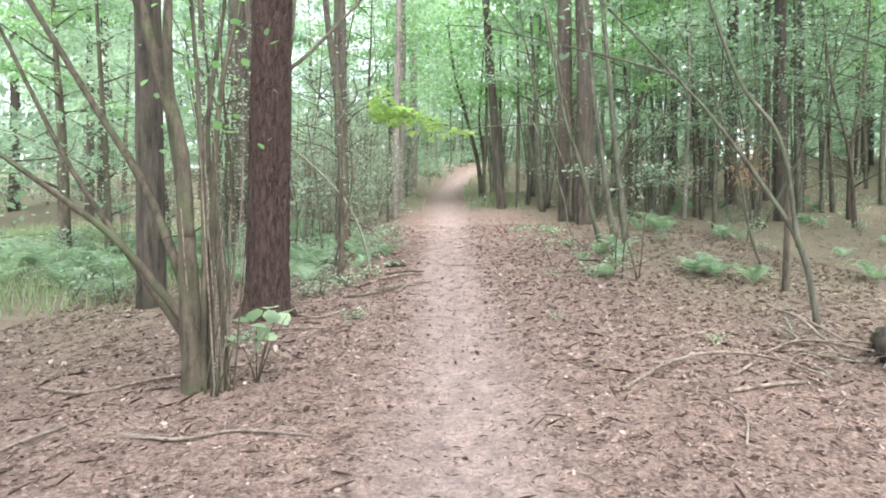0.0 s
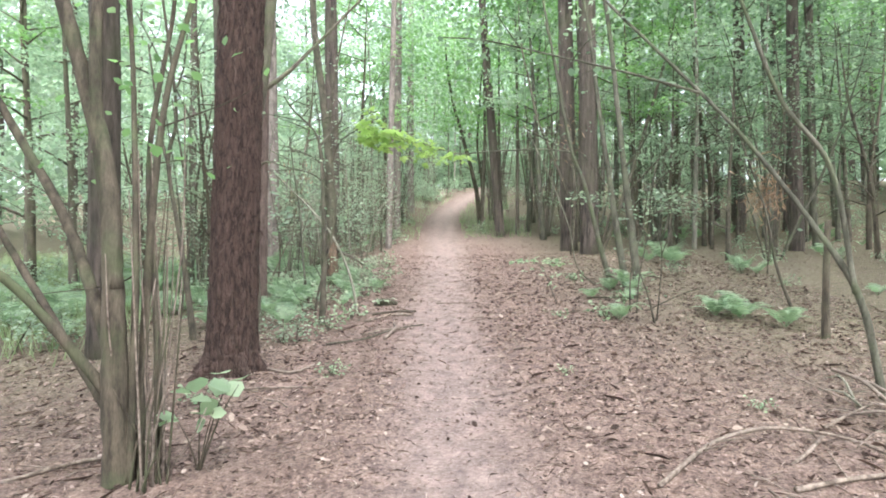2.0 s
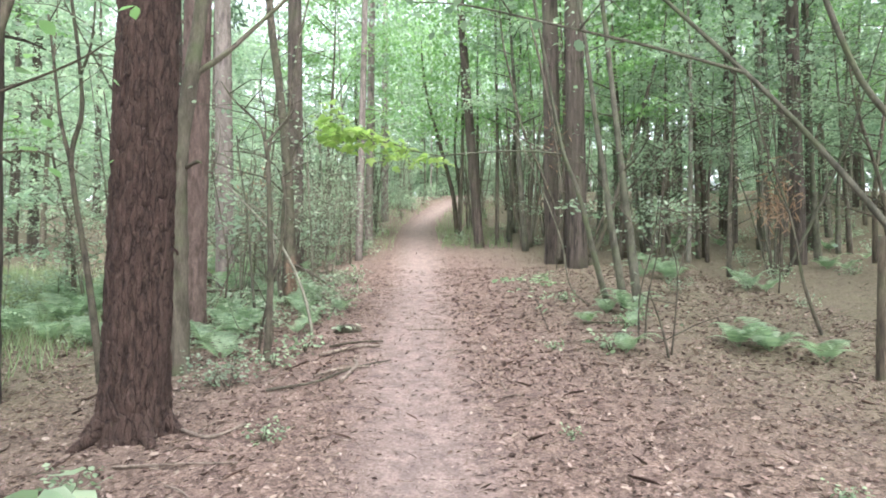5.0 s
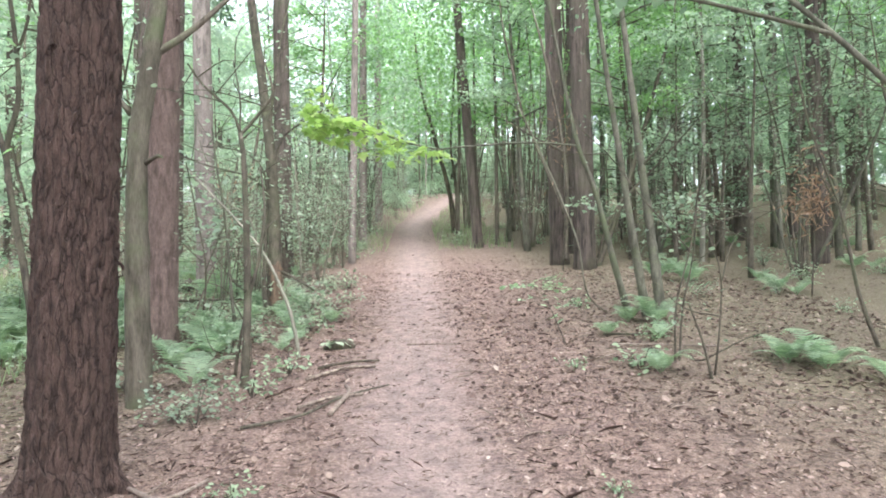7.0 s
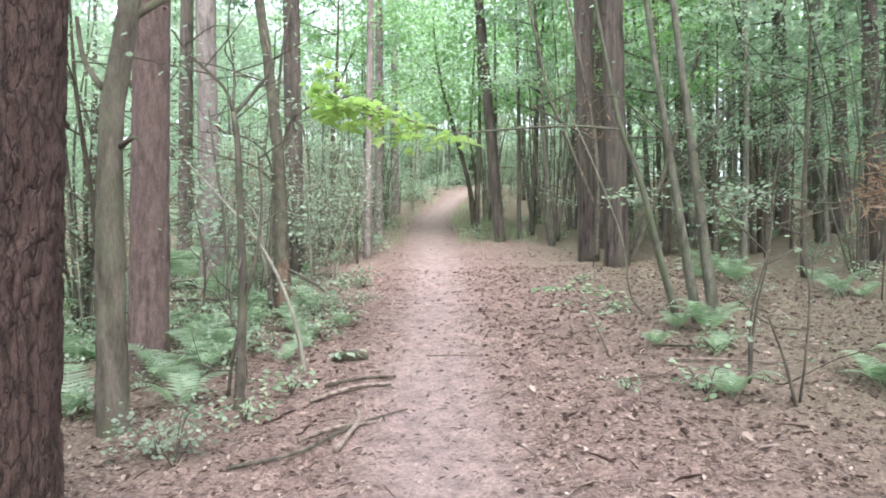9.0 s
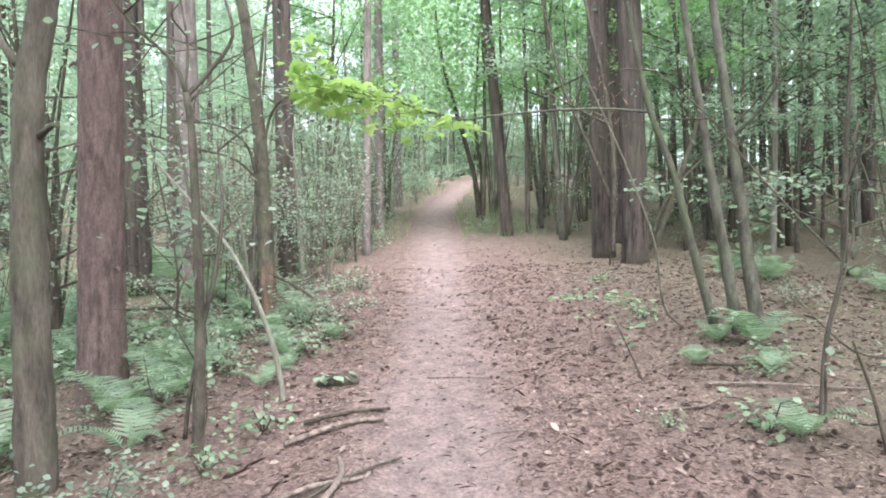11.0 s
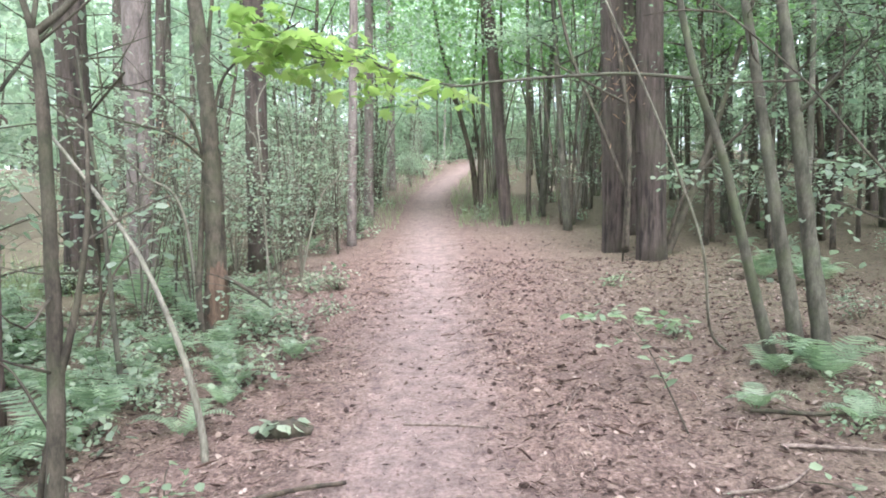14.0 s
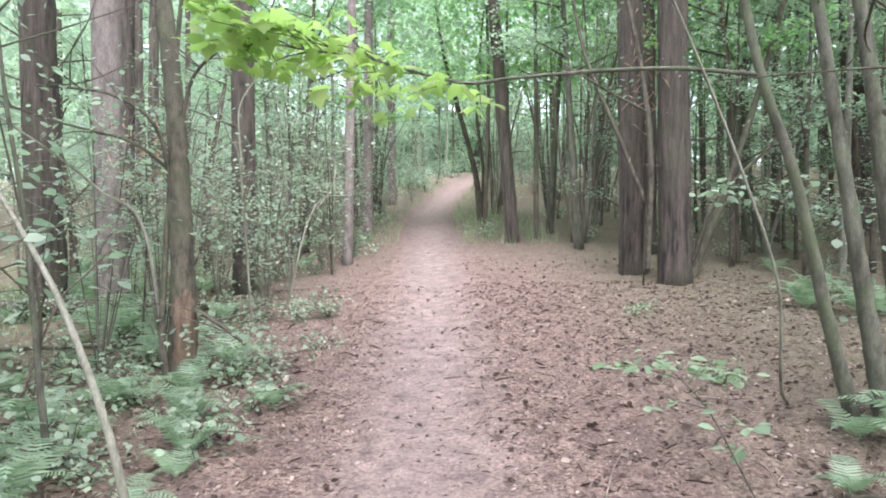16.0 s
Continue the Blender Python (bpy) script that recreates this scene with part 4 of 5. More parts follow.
plant_row(PROTO_O, [(3.9, 16.2), (1.9, 18.2), (-3.3, 18.6), (1.7, 20.9), (-3.2, 23.6), (-3.6, 27.5), (2.6, 32.0), (-4.0, 38.0), (5.6, 18.5), (4.8, 22.5)], 77, 0.95, 0.02)
plant_row(PROTO_C, [(2.7, 17.6), (-3.4, 21.3), (0.9, 22.4), (-4.4, 34.0), (-1.6, 41.0), (4.9, 15.2), (-3.1, 26.3), (3.4, 35.0), (5.4, 21.5), (7.4, 17.0), (9.0, 23.0), (-1.2, 38.5), (4.4, 41.0)], 61, 0.92, 0.02)
plant_row(PROTO_O[:1], [(-7.2, 10.8)], 60, 0.95, 0.0)
plant_row(PROTO_C[:1], [(0.25, 21.6), (1.3, 20.0), (2.6, 26.5)], 83, 1.0, 0.03)
plant_row(PROTO_T, [(-3.4, 44.0), (-0.4, 48.0), (4.2, 47.0)], 40, 1.1, 0.0)
scatter(PROTO_B, 9, (3.0, 9), (11.5, 23), 153, 3.0, 1.1, (0.8, 1.2))
scatter(PROTO_B, 5, (-2.2, -6), (10, 20), 154, 2.0, 1.0, (0.6, 1.0))
scatter(PROTO_TW, 28, (-2.0, -6.5), (9.4, 24), 131, 1.75, 0.6, (0.6, 1.1), 1.4)
scatter(PROTO_TW, 14, (-1.9, -4.2), (11.2, 19), 141, 1.3, 0.5, (0.65, 1.1))
scatter(PROTO_BR[::2], 40, (-1.2, -4.0), (8.6, 14), 142, 0.95, 0.26, (0.5, 0.9))
scatter(PROTO_W, 12, (3.0, 8.5), (12.5, 22), 143, 3.2, 1.2, (0.6, 1.0))
scatter(PROTO_BR, 56, (3.2, 13), (9.5, 24), 144, 3.2, 0.6, (0.4, 0.8))
scatter(PROTO_FERN, 16, (3.2, 9), (8.5, 18), 148, 3.0, 0.8, (0.5, 0.8))
scatter(PROTO_TW, 14, (-1.9, -6), (22, 37), 151, 1.1, 0.7, (0.7, 1.1), 1.5)
scatter(PROTO_TW, 12, (0.6, 6), (21, 34), 132, 1.9, 0.9, (0.7, 1.1))
scatter(PROTO_L, 12, (-2.6, -11), (10.5, 34), 101, 2.2, 1.2, (0.6, 1.0), 1.3)
scatter(PROTO_L, 4, (-4.8, -11), (6.5, 12), 102, 3.4, 1.1, (0.6, 1.0))
scatter(PROTO_R, 24, (4.0, 15), (12.5, 34), 103, 3.8, 1.4, (0.75, 1.15))
scatter(PROTO_R, 8, (4.6, 11), (5, 13), 104, 4.2, 1.5, (0.6, 0.9))
scatter(PROTO_L, 10, (-6, 6), (36, 46), 105, 1.7, 1.6, (0.8, 1.2))
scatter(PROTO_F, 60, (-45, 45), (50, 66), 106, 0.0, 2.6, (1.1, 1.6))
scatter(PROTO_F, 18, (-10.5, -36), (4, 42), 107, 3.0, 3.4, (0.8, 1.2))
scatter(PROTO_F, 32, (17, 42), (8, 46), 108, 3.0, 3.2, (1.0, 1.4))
scatter(PROTO_C, 12, (8, 18), (16, 42), 118, 3.0, 2.6, (1.0, 1.3))
# Unseen trees added beside and behind the camera; their crowns shade the near ground.
plant_row(PROTO_T, [(-3.6, 1.2), (3.4, 0.8), (-1.6, -2.6), (2.2, -3.0), (5.0, 3.2), (-5.4, 3.0), (3.7, 4.0), (5.6, 6.4), (7.6, 9.4), (-3.4, 3.5)], 50, 1.0, 0.0)
# More added crowns shading the right-hand floor, the nearest ones out of view.
plant_row(PROTO_T, [(6.3, 7.6), (7.6, 11.5), (8.5, 5.5), (6.8, 14.5), (9.5, 9.0), (8.8, 19.0), (11.5, 15.0), (12.0, 24.0), (7.2, 25.0), (9.5, 31.0)], 70, 0.95, 0.0)
scatter(PROTO_F, 22, (-30, 30), (-28, -7), 109, 2.5, 3.0, (0.9, 1.3))

# background pines: a few kinds, copied
PINES = [pine("background_pine", 0, -500 - i, 0.10 + 0.025 * i, 15 + i, "straight brown pine trunk standing back in the wood", M_PINE_FAR, 120 + i, (0.01 * (i - 1), 0.005), False, 9, 1.2, True, "background pines") for i in range(3)]
scatter(PINES, 10, (-4.6, -16), (9, 40), 110, 3.2, 1.4, (0.8, 1.2))
scatter(PINES, 24, (4.4, 24), (15, 38), 111, 4.6, 1.9, (0.75, 1.2))
scatter(PINES, 12, (-14, 14), (-18, -3), 112, 2.0, 2.0)

# undergrowth
for x, y, rz, k, sc in [(-2.55, 8.6, 10, 0, 0.8), (-2.35, 8.95, 80, 2, 0.65), (2.18, 9.75, 15, 0, 0.8), (1.92, 9.9, 70, 1, 0.8), (1.55, 9.35, 40, 1, 0.6), (2.0, 9.1, 160, 1, 0.6), (2.95, 7.95, 20, 2, 0.62),
                        (2.75, 8.15, 120, 0, 0.65), (-2.2, 8.1, 200, 1, 1.0), (-1.75, 9.9, 20, 0, 0.6), (-1.5, 10.6, 90, 1, 0.7), (1.62, 7.95, 60, 1, 0.8), (3.25, 7.6, 0, 1, 0.9), (-2.9, 7.9, 30, 2, 0.65)]:
    plant(PROTO_FERN[k], x, y, rz, sc)
plant(PROTO_BR[1], -1.78, 7.1, 40, 0.62)
for x, y, k, sc in [(-1.8, 32.0, 1, 1.6), (-2.2, 33.5, 0, 2.2), (-1.5, 34.6, 1, 1.7), (0.7, 33.6, 1, 1.3), (1.3, 35.6, 0, 2.0), (-0.9, 36.4, 1, 1.8)]:
    plant(PROTO_BR[k], x, y, 70 * y, sc)
plant(PROTO_BR[0], -1.95, 7.25, 130, 0.5)
scatter(PROTO_FERN, 16, (-1.5, -3.8), (8.8, 12), 149, 1.15, 0.36, (0.4, 0.7))
scatter(PROTO_FERN, 34, (-1.9, -6), (8.6, 17), 121, 1.5, 0.4, (0.6, 1.1))
scatter(PROTO_FERN, 26, (-4.0, -8.5), (6.4, 10.5), 133, 3.4, 0.5, (0.8, 1.2))
scatter(PROTO_FERN, 12, (2.4, 8), (7, 20), 122, 2.4, 0.7, (0.5, 0.9))
scatter(PROTO_BR, 44, (-1.45, -7), (7.9, 20), 123, 1.15, 0.34, (0.5, 1.0), 1.2)
scatter(PROTO_BR, 34, (-3.8, -9), (6.5, 14), 124, 3.0, 0.4, (0.6, 1.0))
scatter(PROTO_BR, 40, (-1.5, -5), (18, 36), 125, 1.2, 0.5, (0.8, 1.4))
scatter(PROTO_BR, 40, (0.2, 9), (19, 36), 126, 1.2, 0.6, (0.5, 1.0))
scatter(PROTO_THICK, 10, (-5, 7), (40, 44), 145, 0.7, 0.6, (2.2, 3.4))
scatter(PROTO_THICK, 46, (-14, 18), (43.5, 49), 150, 0.0, 0.5, (5.0, 8.0))
scatter(PROTO_BR, 26, (-5, 6), (33, 39), 152, 0.75, 0.4, (0.8, 1.6))
scatter(PROTO_THICK, 60, (-30, 30), (43, 56), 130, 0.0, 1.0, (2.0, 4.0))
scatter(PROTO_THICK, 30, (9, 26), (30, 44), 128, 3, 1.2, (1.2, 2.2))
scatter(PROTO_THICK, 30, (-4, -18), (20, 46), 129, 3, 0.9, (1.4, 2.4))
for x, y, rz, k, sc in [(1.6, 10.9, 90, 0, 0.8), (1.5, 12.9, 20, 1, 0.6), (1.5, 8.05, 30, 0, 1.0), (-1.15, 5.95, 10, 0, 0.6),
                        (-1.95, 5.3, 70, 0, 0.7), (2.1, 9.3, 10, 0, 0.8), (1.9, 9.0, 200, 0, 0.6), (-1.45, 8.3, 160, 0, 1.0), (-1.6, 7.75, 10, 0, 0.9), (0.75, 6.0, 33, 0, 0.35), (1.9, 5.1, 33, 0, 0.4), (1.0, 8.2, 80, 0, 0.5)]:
    plant(PROTO_SEED[k], x, y, rz, sc)
for p in PROTOS + PINES:
    for o in (*p.children_recursive, p):
        bpy.data.objects.remove(o)


def dead_spray(x, y, h, reach, n, seed, label):
    t = thing("dead_spray", (x, y, gz(x, y)), label, "dead branch", "rusty dead sprays")
    rng = np.random.default_rng(seed)
    s = Shape()
    tube(s, [(0, 0, -0.03), (0.05, 0, h * 0.5), (0, 0.05, h * 1.05)], [0.012, 0.008, 0.004], 5, 0.2)
    part("stem", s, M_DARKBARK, t)
    s = Shape()
    leaves(s, np.c_[rng.normal(0, reach, n), rng.normal(0, reach * 0.5, n), rng.normal(h * 0.72, h * 0.13, n)], rng.uniform(0.10, 0.2, n), rng, 0.9, narrow=0.18, simple=True)
    part("needles", s, M_DEADFERN, t)


dead_spray(4.6, 11.0, 1.74, 0.15, 190, 301, "rust-brown dead bracken hanging by dark trunks")
dead_spray(2.1, 14.7, 3.5, 0.14, 50, 302, "rust-brown dead needles caught on a pine")
dead_spray(-3.2, 12.2, 2.3, 0.15, 40, 303, "rust-brown dead leaves caught on a shrub")


def hazel_sprout():
    """Round hazel leaves on thin shoots at the foot of the clump."""
    x, y = -1.50, 4.25
    t = thing("hazel_sprout", (x, y, gz(x, y)), "young hazel shoot with large round green leaves", "shrub")
    rng = np.random.default_rng(77)
    crown = Shape()
    for dx, dy, h in [(0.0, 0.0, 0.42), (0.1, -0.05, 0.34), (0.12, 0.15, 0.5), (-0.08, -0.1, 0.3), (0.2, 0.05, 0.46)]:
        s = Shape()
        tube(s, [(0, 0, -0.02), (dx * 0.5, dy * 0.5, h * 0.6), (dx, dy, h)], [0.006, 0.004, 0.002], 5, 0.1)
        part("shoot", s, M_HAZEL, t)
        leaves(crown, np.array([(dx, dy, h)] * 3) + rng.normal(0, 0.035, (3, 3)), rng.uniform(0.09, 0.13, 3), rng, 0.5, narrow=1.3)
    part("leaves", crown, M_FERN, t)
    shoots = bpy.data.objects["hazel_bush"]
    base = np.array(shoots.location)
    for k in range(20):
        a = rng.uniform(-1.2, 1.2)
        o = np.array([-1.80 + 0.15 * math.cos(a) + rng.normal(0, 0.04), 4.1 + 0.13 * math.sin(a), gz(-1.8, 4.1) - 0.05])
        h = rng.uniform(0.4, 2.2)
        tip = o + (rng.normal(0.06, 0.1), rng.normal(0, 0.1), h)
        s = Shape()
        bow = rng.normal(0, 0.035, 2)
        tube(s, local([o, o * 0.7 + tip * 0.3 + (bow[0], bow[1], 0), o * 0.35 + tip * 0.65 + (-bow[1], bow[0], 0), tip], base), [0.008, 0.005, 0.003], 6, 0.12)
        part("shoot", s, M_TWIG if k % 2 else M_HAZEL, shoots)


hazel_sprout()


def maple_seedling():
    """A leaning young maple holding flat tiers of leaves over the litter."""
    x, y = 1.09, 9.09
    t = thing("maple_seedling", (x, y, gz(x, y)), "leaning young maple with flat tiers of pale green leaves", "shrub")
    rng = np.random.default_rng(78)
    s = Shape()
    line = tube(s, [(0, 0, -0.03), (-0.07, 0.16, 0.2), (-0.14, 0.36, 0.42), (-0.2, 0.55, 0.52)], [0.006, 0.005, 0.003], 6, 0.05, 0.05, rng)
    part("stem", s, M_DARKBARK, t)
    crown = Shape()
    for f, dx, dy, dz, m in [(1.0, -0.32, 0.2, 0.03, 13), (0.95, -0.1, 0.3, 0.06, 11), (0.9, 0.18, 0.22, 0.07, 12), (0.85, 0.38, 0.3, 0.05, 11), (0.7, -0.22, 0.0, 0.02, 6), (0.6, 0.12, -0.05, 0.0, 8), (0.5, 0.05, 0.1, -0.08, 5)]:
        o = line[min(int(f * len(line)), len(line) - 1)]
        s = Shape()
        tl = tube(s, [o, o + np.array([dx, dy, dz]) * 0.5 + (0, 0, 0.02), o + (dx, dy, dz)], [0.003, 0.002, 0.001], 5, 0.04)
        part("limb", s, M_DARKBARK, t)
        q = tl[rng.integers(len(tl) // 3, len(tl), m)] + rng.normal(0, 0.05, (m, 3)) * (1, 1, 0.3)
        leaves(crown, q, rng.uniform(0.05, 0.10, m), rng, 0.25, narrow=0.95)
    part("leaves", crown, M_FERN, t)


maple_seedling()


# ---- fallen wood ----
def stick(points, r0, r1, label="dry fallen stick lying on dead leaves", material=None, name="fallen_stick", side=2, seed=0):
    """points in plan with their height over the ground."""
    pts = [(x, y, gz(x, y) + h) for x, y, h in points]
    t = thing(name, pts[0], label, "stick", "fallen sticks")
    rng = np.random.default_rng(seed + int(abs(points[0][0]) * 991))
    s = Shape()
    line = tube(s, local(pts, pts[0]), [r0, (r0 + r1) / 2, r1], 8, 0.07, 0.09, rng)
    part("shaft", s, material or M_TWIG, t)
    for _ in range(side):
        i = rng.integers(len(line) // 4, len(line) - 1)
        d = np.append(rng.normal(0, 0.12, 2), abs(rng.normal(0, 0.05)))
        s = Shape()
        tube(s, [line[i], line[i] + d * 0.6, line[i] + d], [r1 * 0.6, r1 * 0.4, r1 * 0.2], 5, 0.08)
        part("side_twig", s, material or M_TWIG, t)


stick([(0.92, 4.0, 0.01), (1.35, 4.45, 0.05), (1.75, 4.62, 0.07), (2.1, 4.5, 0.06), (2.3, 4.25, 0.02)], 0.013, 0.010, "long curved pale fallen branch on dead leaves", side=3)
stick([(1.55, 3.95, 0.015), (1.85, 4.05, 0.02), (2.1, 4.12, 0.02)], 0.016, 0.010, side=1)
stick([(1.35, 3.2, 0.01), (1.5, 3.6, 0.015), (1.42, 3.95, 0.01)], 0.008, 0.005)
stick([(-2.0, 3.42, 0.01), (-1.6, 3.3, 0.02), (-1.3, 3.42, 0.02), (-0.9, 3.42, 0.01)], 0.012, 0.008, "curved reddish fallen stick on pine litter", side=3)
stick([(-3.0, 4.2, 0.01), (-2.6, 4.1, 0.015), (-2.3, 4.35, 0.02), (-2.05, 4.5, 0.01)], 0.014, 0.010)
stick([(-2.35, 3.5, 0.02), (-2.55, 3.1, 0.02), (-2.4, 2.8, 0.01)], 0.012, 0.008)
stick([(-1.25, 8.05, 0.02), (-0.95, 8.28, 0.03), (-0.72, 8.4, 0.02)], 0.017, 0.013, "short pale broken branch at the path edge", M_TWIG, side=1)
stick([(-1.2, 8.3, 0.03), (-0.95, 8.42, 0.04), (-0.70, 8.55, 0.03)], 0.016, 0.009, "short brown broken branch at the path edge", M_HAZEL, side=1)
stick([(-1.45, 7.0, 0.02), (-1.1, 7.18, 0.03), (-0.85, 7.55, 0.02), (-0.55, 7.85, 0.02)], 0.012, 0.006, "dark fallen branch at the path edge", M_DARKBARK)
stick([(-1.15, 7.35, 0.02), (-0.95, 7.5, 0.03), (-0.72, 7.6, 0.02)], 0.016, 0.010, "short thick broken branch beside the path", M_TWIG, side=0)
stick([(-0.9, 7.2, 0.02), (-0.83, 7.6, 0.03), (-0.88, 7.8, 0.02)], 0.018, 0.014, "short thick broken branch beside the path", M_TWIG, side=0)
stick([(1.45, 8.85, 0.02), (1.8, 8.78, 0.03), (2.4, 8.6, 0.02)], 0.012, 0.007)
stick([(1.0, 8.45, 0.01), (1.3, 8.5, 0.015), (1.55, 8.7, 0.01)], 0.009, 0.006)
stick([(1.5, 9.3, 0.02), (1.9, 9.2, 0.02), (2.2, 9.3, 0.02)], 0.012, 0.007, "dark fallen stick among ferns", M_DARKBARK)
stick([(0.12, 7.3, 0.008), (0.17, 7.2, 0.01), (0.22, 7.1, 0.008)], 0.006, 0.004, side=0)
stick([(-1.75, 6.15, 0.02), (-1.5, 6.0, 0.02), (-1.35, 6.2, 0.02)], 0.014, 0.009, side=1)
stick([(-1.9, 5.6, 0.02), (-1.5, 5.62, 0.02), (-1.2, 5.6, 0.01)], 0.010, 0.006, side=1)
stick([(-0.15, 11.6, 0.006), (-0.05, 11.55, 0.008), (0.06, 11.58, 0.006)], 0.006, 0.004, side=0)
stick([(-0.5, 9.3, 0.006), (-0.2, 9.25, 0.01), (0.0, 9.2, 0.006)], 0.007, 0.004, side=1)
stick([(-4.5, 11.5, 0.15), (-3.4, 11.7, 0.16), (-2.5, 11.8, 0.10)], 0.02, 0.013, "long dark fallen branch in undergrowth", M_DARKBARK)
rng = np.random.default_rng(5)
HEAP = "pale dead branch in a brush heap"
stick([(2.40, 5.2, 0.24), (2.50, 5.05, 0.22), (2.56, 4.85, 0.13), (2.62, 4.6, 0.03)], 0.012, 0.014, HEAP, M_TWIG, side=2)
stick([(2.62, 5.2, 0.16), (2.70, 5.1, 0.12), (2.82, 4.85, 0.03)], 0.010, 0.013, HEAP, M_TWIG, side=2)
stick([(2.14, 4.8, 0.02), (2.34, 4.9, 0.06), (2.54, 5.0, 0.08)], 0.012, 0.008, HEAP, M_TWIG, side=1)
stick([(1.67, 4.24, 0.01), (1.85, 4.4, 0.03), (2.02, 4.6, 0.04)], 0.013, 0.009, HEAP, M_TWIG, side=1)
stick([(2.30, 4.95, 0.03), (2.48, 4.75, 0.12), (2.75, 4.5, 0.10)], 0.011, 0.008, HEAP, M_TWIG, side=2)
for k in range(11):
    x, y = rng.uniform(2.3, 2.95), rng.uniform(4.4, 5.1)
    a, ln = rng.uniform(1.2, 4.4), rng.uniform(0.25, 0.7)
    stick([(x, y, 0.02), (x + math.cos(a) * ln * 0.5, y + math.sin(a) * ln * 0.5, rng.uniform(0.05, 0.16)), (x + math.cos(a) * ln, y + math.sin(a) * ln, rng.uniform(0.02, 0.2))],
          rng.uniform(0.006, 0.012), 0.003, "thin pale dead branch in a brush heap", M_WHITE if k % 2 else M_TWIG, side=2, seed=k)
for k in range(60):
    x, y = rng.uniform(-3.2, 3.4), rng.uniform(1.8, 13)
    if abs(x - path_x(y)) < 0.45:
        continue
    a, ln = rng.uniform(0, 6.28), rng.uniform(0.12, 0.45)
    stick([(x, y, 0.012), (x + math.cos(a) * ln * 0.5, y + math.sin(a) * ln * 0.5 + 0.02, 0.02), (x + math.cos(a) * ln, y + math.sin(a) * ln, 0.012)], rng.uniform(0.003, 0.007), 0.003, side=k % 2, seed=k)


def log_piece(name, x, y, h, length, r, rz, label, material):
    t = thing(name, (x, y, gz(x, y)), label, "log")
    rng = np.random.default_rng(int(length * 1000))
    d = np.array([math.cos(radians(rz)), math.sin(radians(rz)), 0]) * length / 2
    s = Shape()
    tube(s, [(-d[0], -d[1], h), (0, 0, h + 0.01), (d[0], d[1], h)], [r, r * 1.12, r * 0.75], 16, 0.03, 0.14, rng)
    part("bark", s, material, t)
    s = Shape()
    e = np.array([-d[0], -d[1], h])
    tube(s, [e * (1.004, 1.004, 1), e * (1.02, 1.02, 1)], [r * 0.86, r * 0.82], 16, 0.05, 0.02, rng)
    part("cut_end", s, M_DARKBARK, t)


def rotten_chunk():
    """A crumbled piece of wood with leaves lying on it."""
    x, y = -1.16, 9.12
    t = thing("rotten_log", (x, y, gz(x, y)), "short crumbling pale log with leaves lying on it", "log")
    rng = np.random.default_rng(88)
    s = Shape()
    tube(s, [(-0.15, -0.03, 0.0), (-0.08, 0.0, 0.03), (0.02, 0.01, 0.035), (0.1, 0.03, 0.03), (0.15, 0.04, 0.01)], [0.012, 0.045, 0.052, 0.05, 0.03], 12, 0.025, 0.16, rng)
    part("bark", s, M_DARKBARK, t)
    s = Shape()
    leaves(s, np.c_[rng.uniform(-0.16, 0.1, 16), rng.normal(0, 0.04, 16), rng.uniform(0.06, 0.1, 16)], rng.uniform(0.05, 0.1, 16), rng, 0.3)
    part("leaf_cover", s, M_BRAMBLE, t, "pale green leaves lying on top")


rotten_chunk()
log_piece("fallen_log", -4.1, 13.42, 0.09, 2.6, 0.085, 4, "dark rotting log lying in the undergrowth", M_DARKBARK)
log_piece("fallen_log", 2.98, 4.6, 0.10, 0.8, 0.12, 68, "mossy rotting log lying beside the brush heap", M_DARKBARK)


# ---- litter on the floor ----
def strewn(count, seed, keep, yr=(1.2, 15), xr=(-4.6, 4.6)):
    rng = np.random.default_rng(seed)
    x, y = rng.uniform(*xr, count), yr[0] + (yr[1] - yr[0]) * rng.uniform(0, 1, count) ** 1.4
    off = np.abs(x - path_x(y)) / path_half(y)
    ok = rng.uniform(0, 1, count) < np.clip(keep + (1 - keep) * (off - 0.5) / 0.9, keep, 1)
    return rng, x[ok], y[ok]


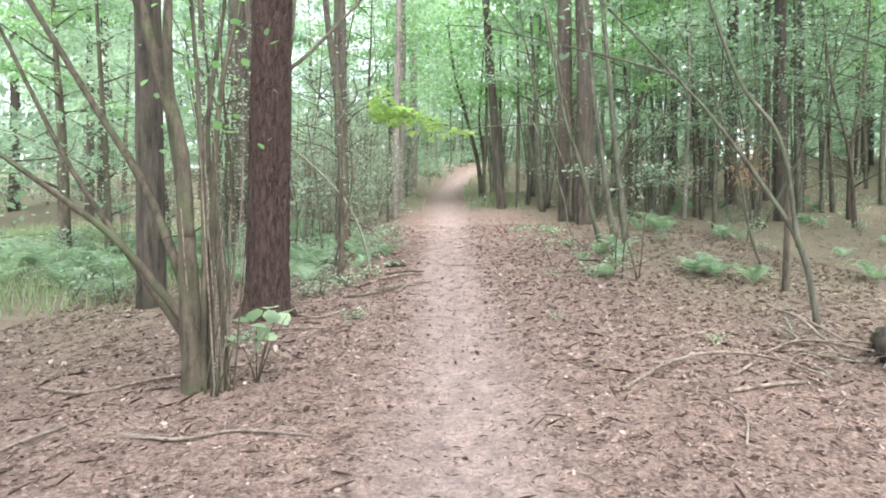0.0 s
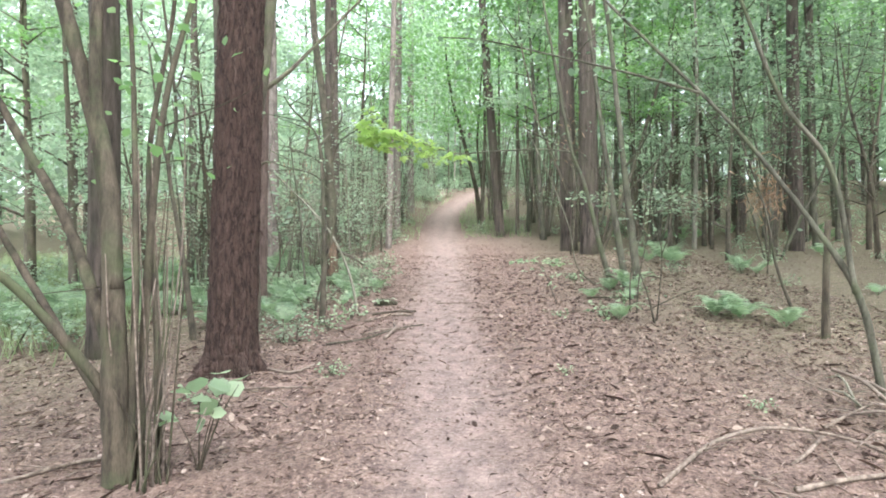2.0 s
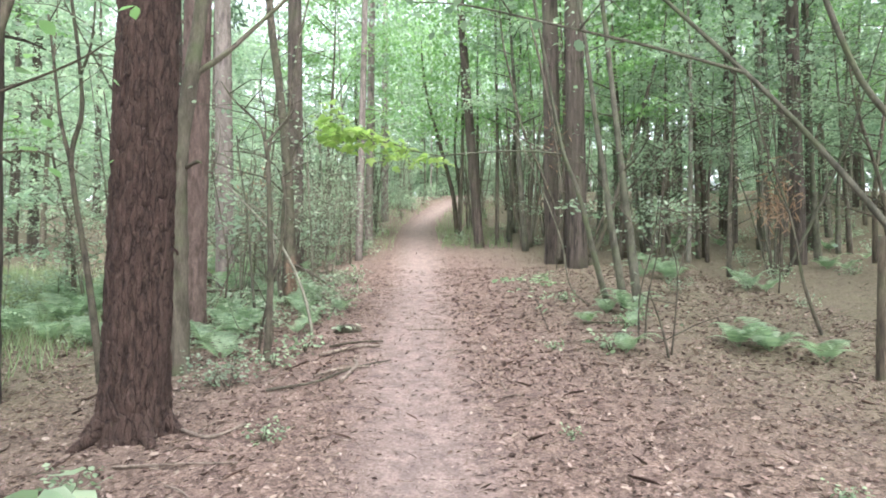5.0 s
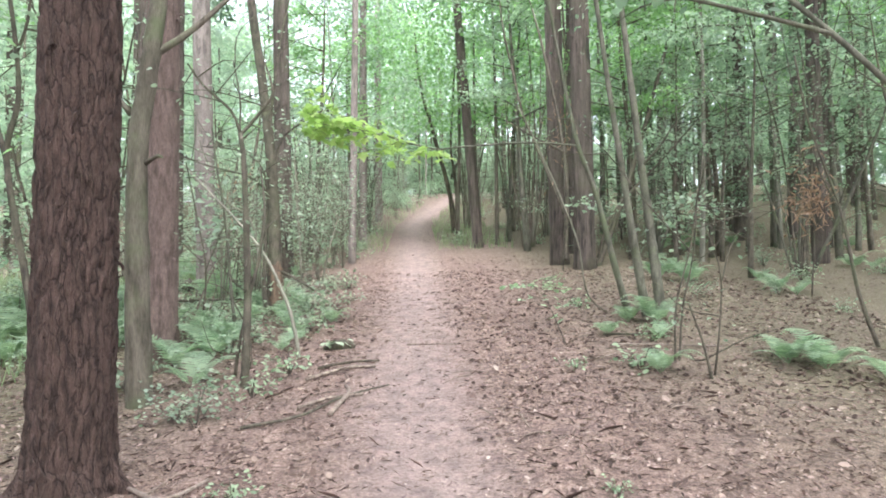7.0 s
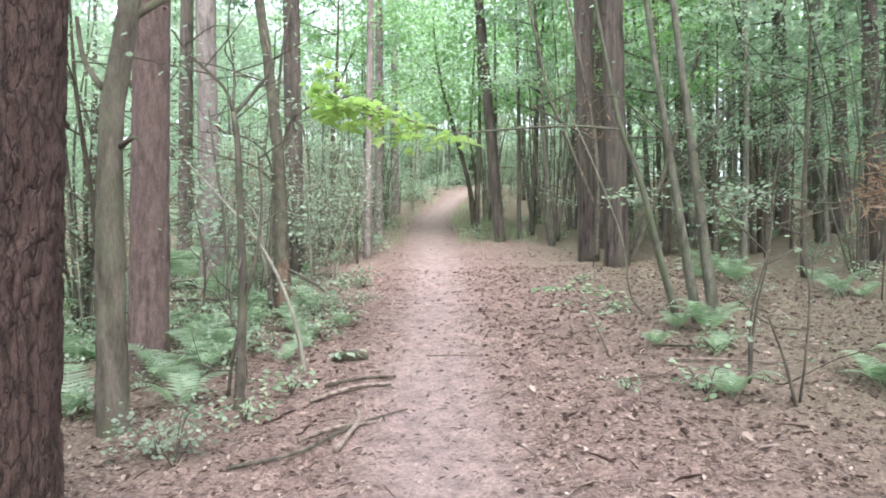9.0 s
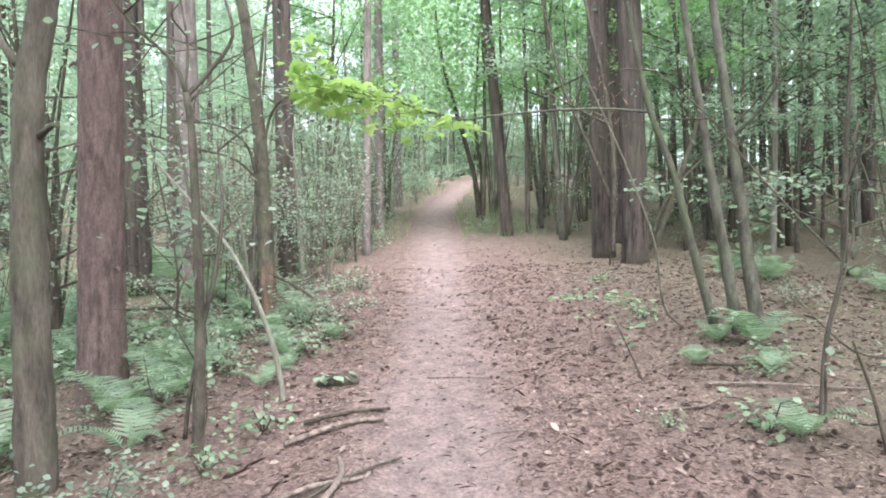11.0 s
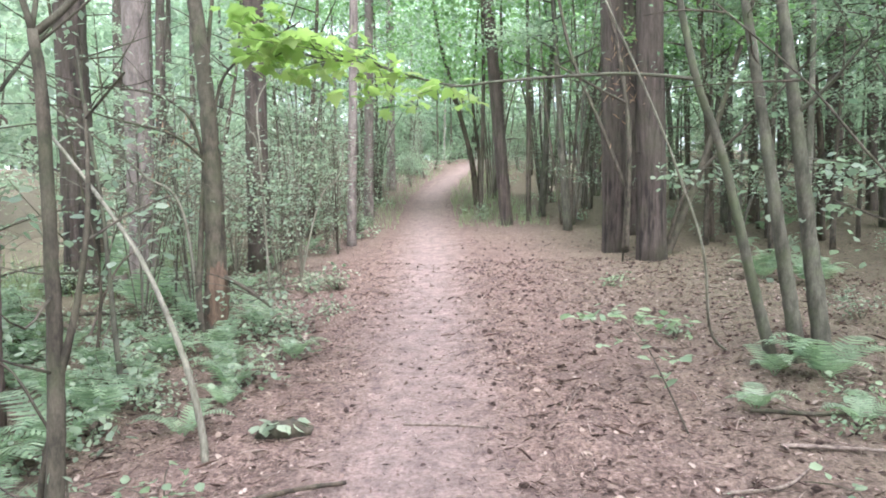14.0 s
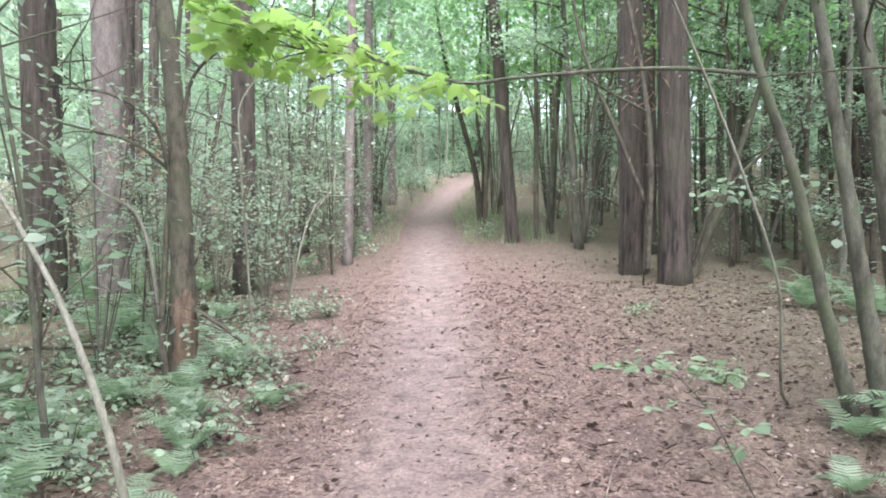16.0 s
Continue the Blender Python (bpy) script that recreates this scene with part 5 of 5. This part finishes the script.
def litter():
    rng, x, y = strewn(34000, 203, 0.10, (5, 26), (-3, 11))
    s = Shape()
    leaves(s, np.c_[x, y, ground_z(x, y) + 0.006], rng.uniform(0.02, 0.055, len(x)), rng, 0.4, narrow=0.6, simple=True)
    tagged(new("dead_leaves", s.mesh("dead_leaves", M_LITTER)), "scattered brown dead leaves further into the wood", "leaf litter", kind="stuff")
    rng, x, y = strewn(60000, 201, 0.24)
    s = Shape()
    leaves(s, np.c_[x, y, ground_z(x, y) + 0.006], rng.uniform(0.012, 0.046, len(x)), rng, 0.5, narrow=0.6)
    tagged(new("dead_leaves", s.mesh("dead_leaves", M_LITTER)), "scattered curled brown dead leaves on the floor", "leaf litter", kind="stuff")
    rng, x, y = strewn(2600, 205, 0.06, (4.5, 14))
    s = Shape()
    leaves(s, np.c_[x, y, ground_z(x, y) + 0.012], rng.uniform(0.035, 0.075, len(x)), rng, 0.45, narrow=0.7)
    tagged(new("dead_leaves", s.mesh("dead_leaves", M_PALE_LITTER)), "larger pale tan dead leaves curled on the litter", "leaf litter", kind="stuff")
    rng, x, y = strewn(104000, 202, 0.32)
    s = Shape()
    leaves(s, np.c_[x, y, ground_z(x, y) + 0.005], rng.uniform(0.025, 0.085, len(x)), rng, 0.16, narrow=0.07, simple=True)
    tagged(new("pine_needles", s.mesh("pine_needles", M_NEEDLES_DRY)), "layer of dry brown pine needles and twig bits", "leaf litter", kind="stuff")

    rng, x, y = strewn(5200, 204, 0.08)
    s = Shape()
    leaves(s, np.c_[x, y, ground_z(x, y) + 0.009], rng.uniform(0.07, 0.22, len(x)), rng, 0.08, narrow=0.03)
    tagged(new("twig_litter", s.mesh("twig_litter", M_NEEDLES_DRY)), "scattered short dry broken twigs on the floor", "leaf litter", kind="stuff")


litter()


def cones():
    rng = np.random.default_rng(210)
    s = Shape()
    for ring in range(7):
        f = ring / 6
        r = 0.021 * math.sin(math.pi * (0.16 + 0.76 * f)) + 0.002
        k = 9
        for j in range(k):
            a = 2 * np.pi * (j + 0.5 * (ring % 2)) / k
            c, sn = math.cos(a), math.sin(a)
            z = 0.052 * f - 0.026
            s.add([(c * r * 0.4 - sn * 0.006, sn * r * 0.4 + c * 0.006, z - 0.006), (c * r * 0.4 + sn * 0.006, sn * r * 0.4 - c * 0.006, z - 0.006), (c * r, sn * r, z + 0.002), (c * r * 0.4, sn * r * 0.4, z + 0.008)],
                  [(0, 1, 2), (1, 3, 2), (3, 0, 2)])
    me = s.mesh("pine_cone", M_CONE, False)
    made = 0
    while made < 290:
        x, y = rng.uniform(-3.0, 3.2), rng.uniform(1.6, 12)
        off = (x - path_x(y)) / path_half(y)
        if abs(off) < 0.75 and rng.uniform() > 0.10:
            continue
        if x < 0 and rng.uniform() > 0.55:
            continue
        made += 1
        ob = new("pine_cone", me)
        sc = rng.uniform(0.45, 0.85)
        ob.matrix_world = pose(x, y, gz(x, y) + 0.014 * sc, rng.uniform(60, 120), rng.uniform(-25, 25), rng.uniform(0, 360)) @ Matrix.Scale(sc, 4)
        tagged(ob, "small dark open pine cone lying on litter", "pine cone", "fallen pine cones")

    shape = np.concatenate(s.v)
    few = Shape()
    for _ in range(360):
        x, y = rng.uniform(-0.3, 4.6), rng.uniform(7, 17)
        if abs(x - path_x(y)) < 0.5 * path_half(y) + 0.2:
            continue
        m = np.array((Matrix.Rotation(rng.uniform(0, 6.28), 3, "Z") @ Matrix.Rotation(rng.uniform(1.0, 2.1), 3, "X")) * rng.uniform(0.4, 0.75))
        few.add(shape @ m.T + (x, y, gz(x, y) + 0.012), s.f)
    tagged(new("pine_cones", few.mesh("pine_cones", M_CONE, False)), "many small dark pine cones strewn over the litter", "pine cones", kind="stuff")


cones()


def grass():
    rng = np.random.default_rng(220)
    s = Shape()
    n = 26000
    x, y = rng.uniform(-12, -3.6, n), rng.uniform(6.3, 16, n)
    k = rng.uniform(0, 1, n) < np.clip((-x - 3.4) / 2, 0, 1) * np.clip(0.55 + 0.6 * np.sin(x * 1.1) * np.sin(y * 0.9), 0, 1)
    x, y = x[k], y[k]
    vy = rng.uniform(19, 34, 2600)
    vx = path_x(vy) + np.where(rng.uniform(0, 1, 2600) < 0.7, 1, -1) * rng.uniform(0.66, 2.6, 2600)
    x, y = np.append(x, vx), np.append(y, vy)
    m = len(x)
    h, a = rng.uniform(0.12, 0.35, m), rng.uniform(0, 6.28, m)
    z = ground_z(x, y)
    w = 0.008
    v = np.stack([np.c_[x - np.sin(a) * w, y + np.cos(a) * w, z - 0.01], np.c_[x + np.sin(a) * w, y - np.cos(a) * w, z - 0.01], np.c_[x + np.cos(a) * h * 0.45, y + np.sin(a) * h * 0.45, z + h]], 1)
    s.v.append(v.reshape(-1, 3))
    s.f = [(3 * i, 3 * i + 1, 3 * i + 2) for i in range(m)]
    s.count = 3 * m
    tagged(new("grass", s.mesh("grass", M_GRASS)), "patch of bright green woodland grass", "grass", kind="stuff")


grass()
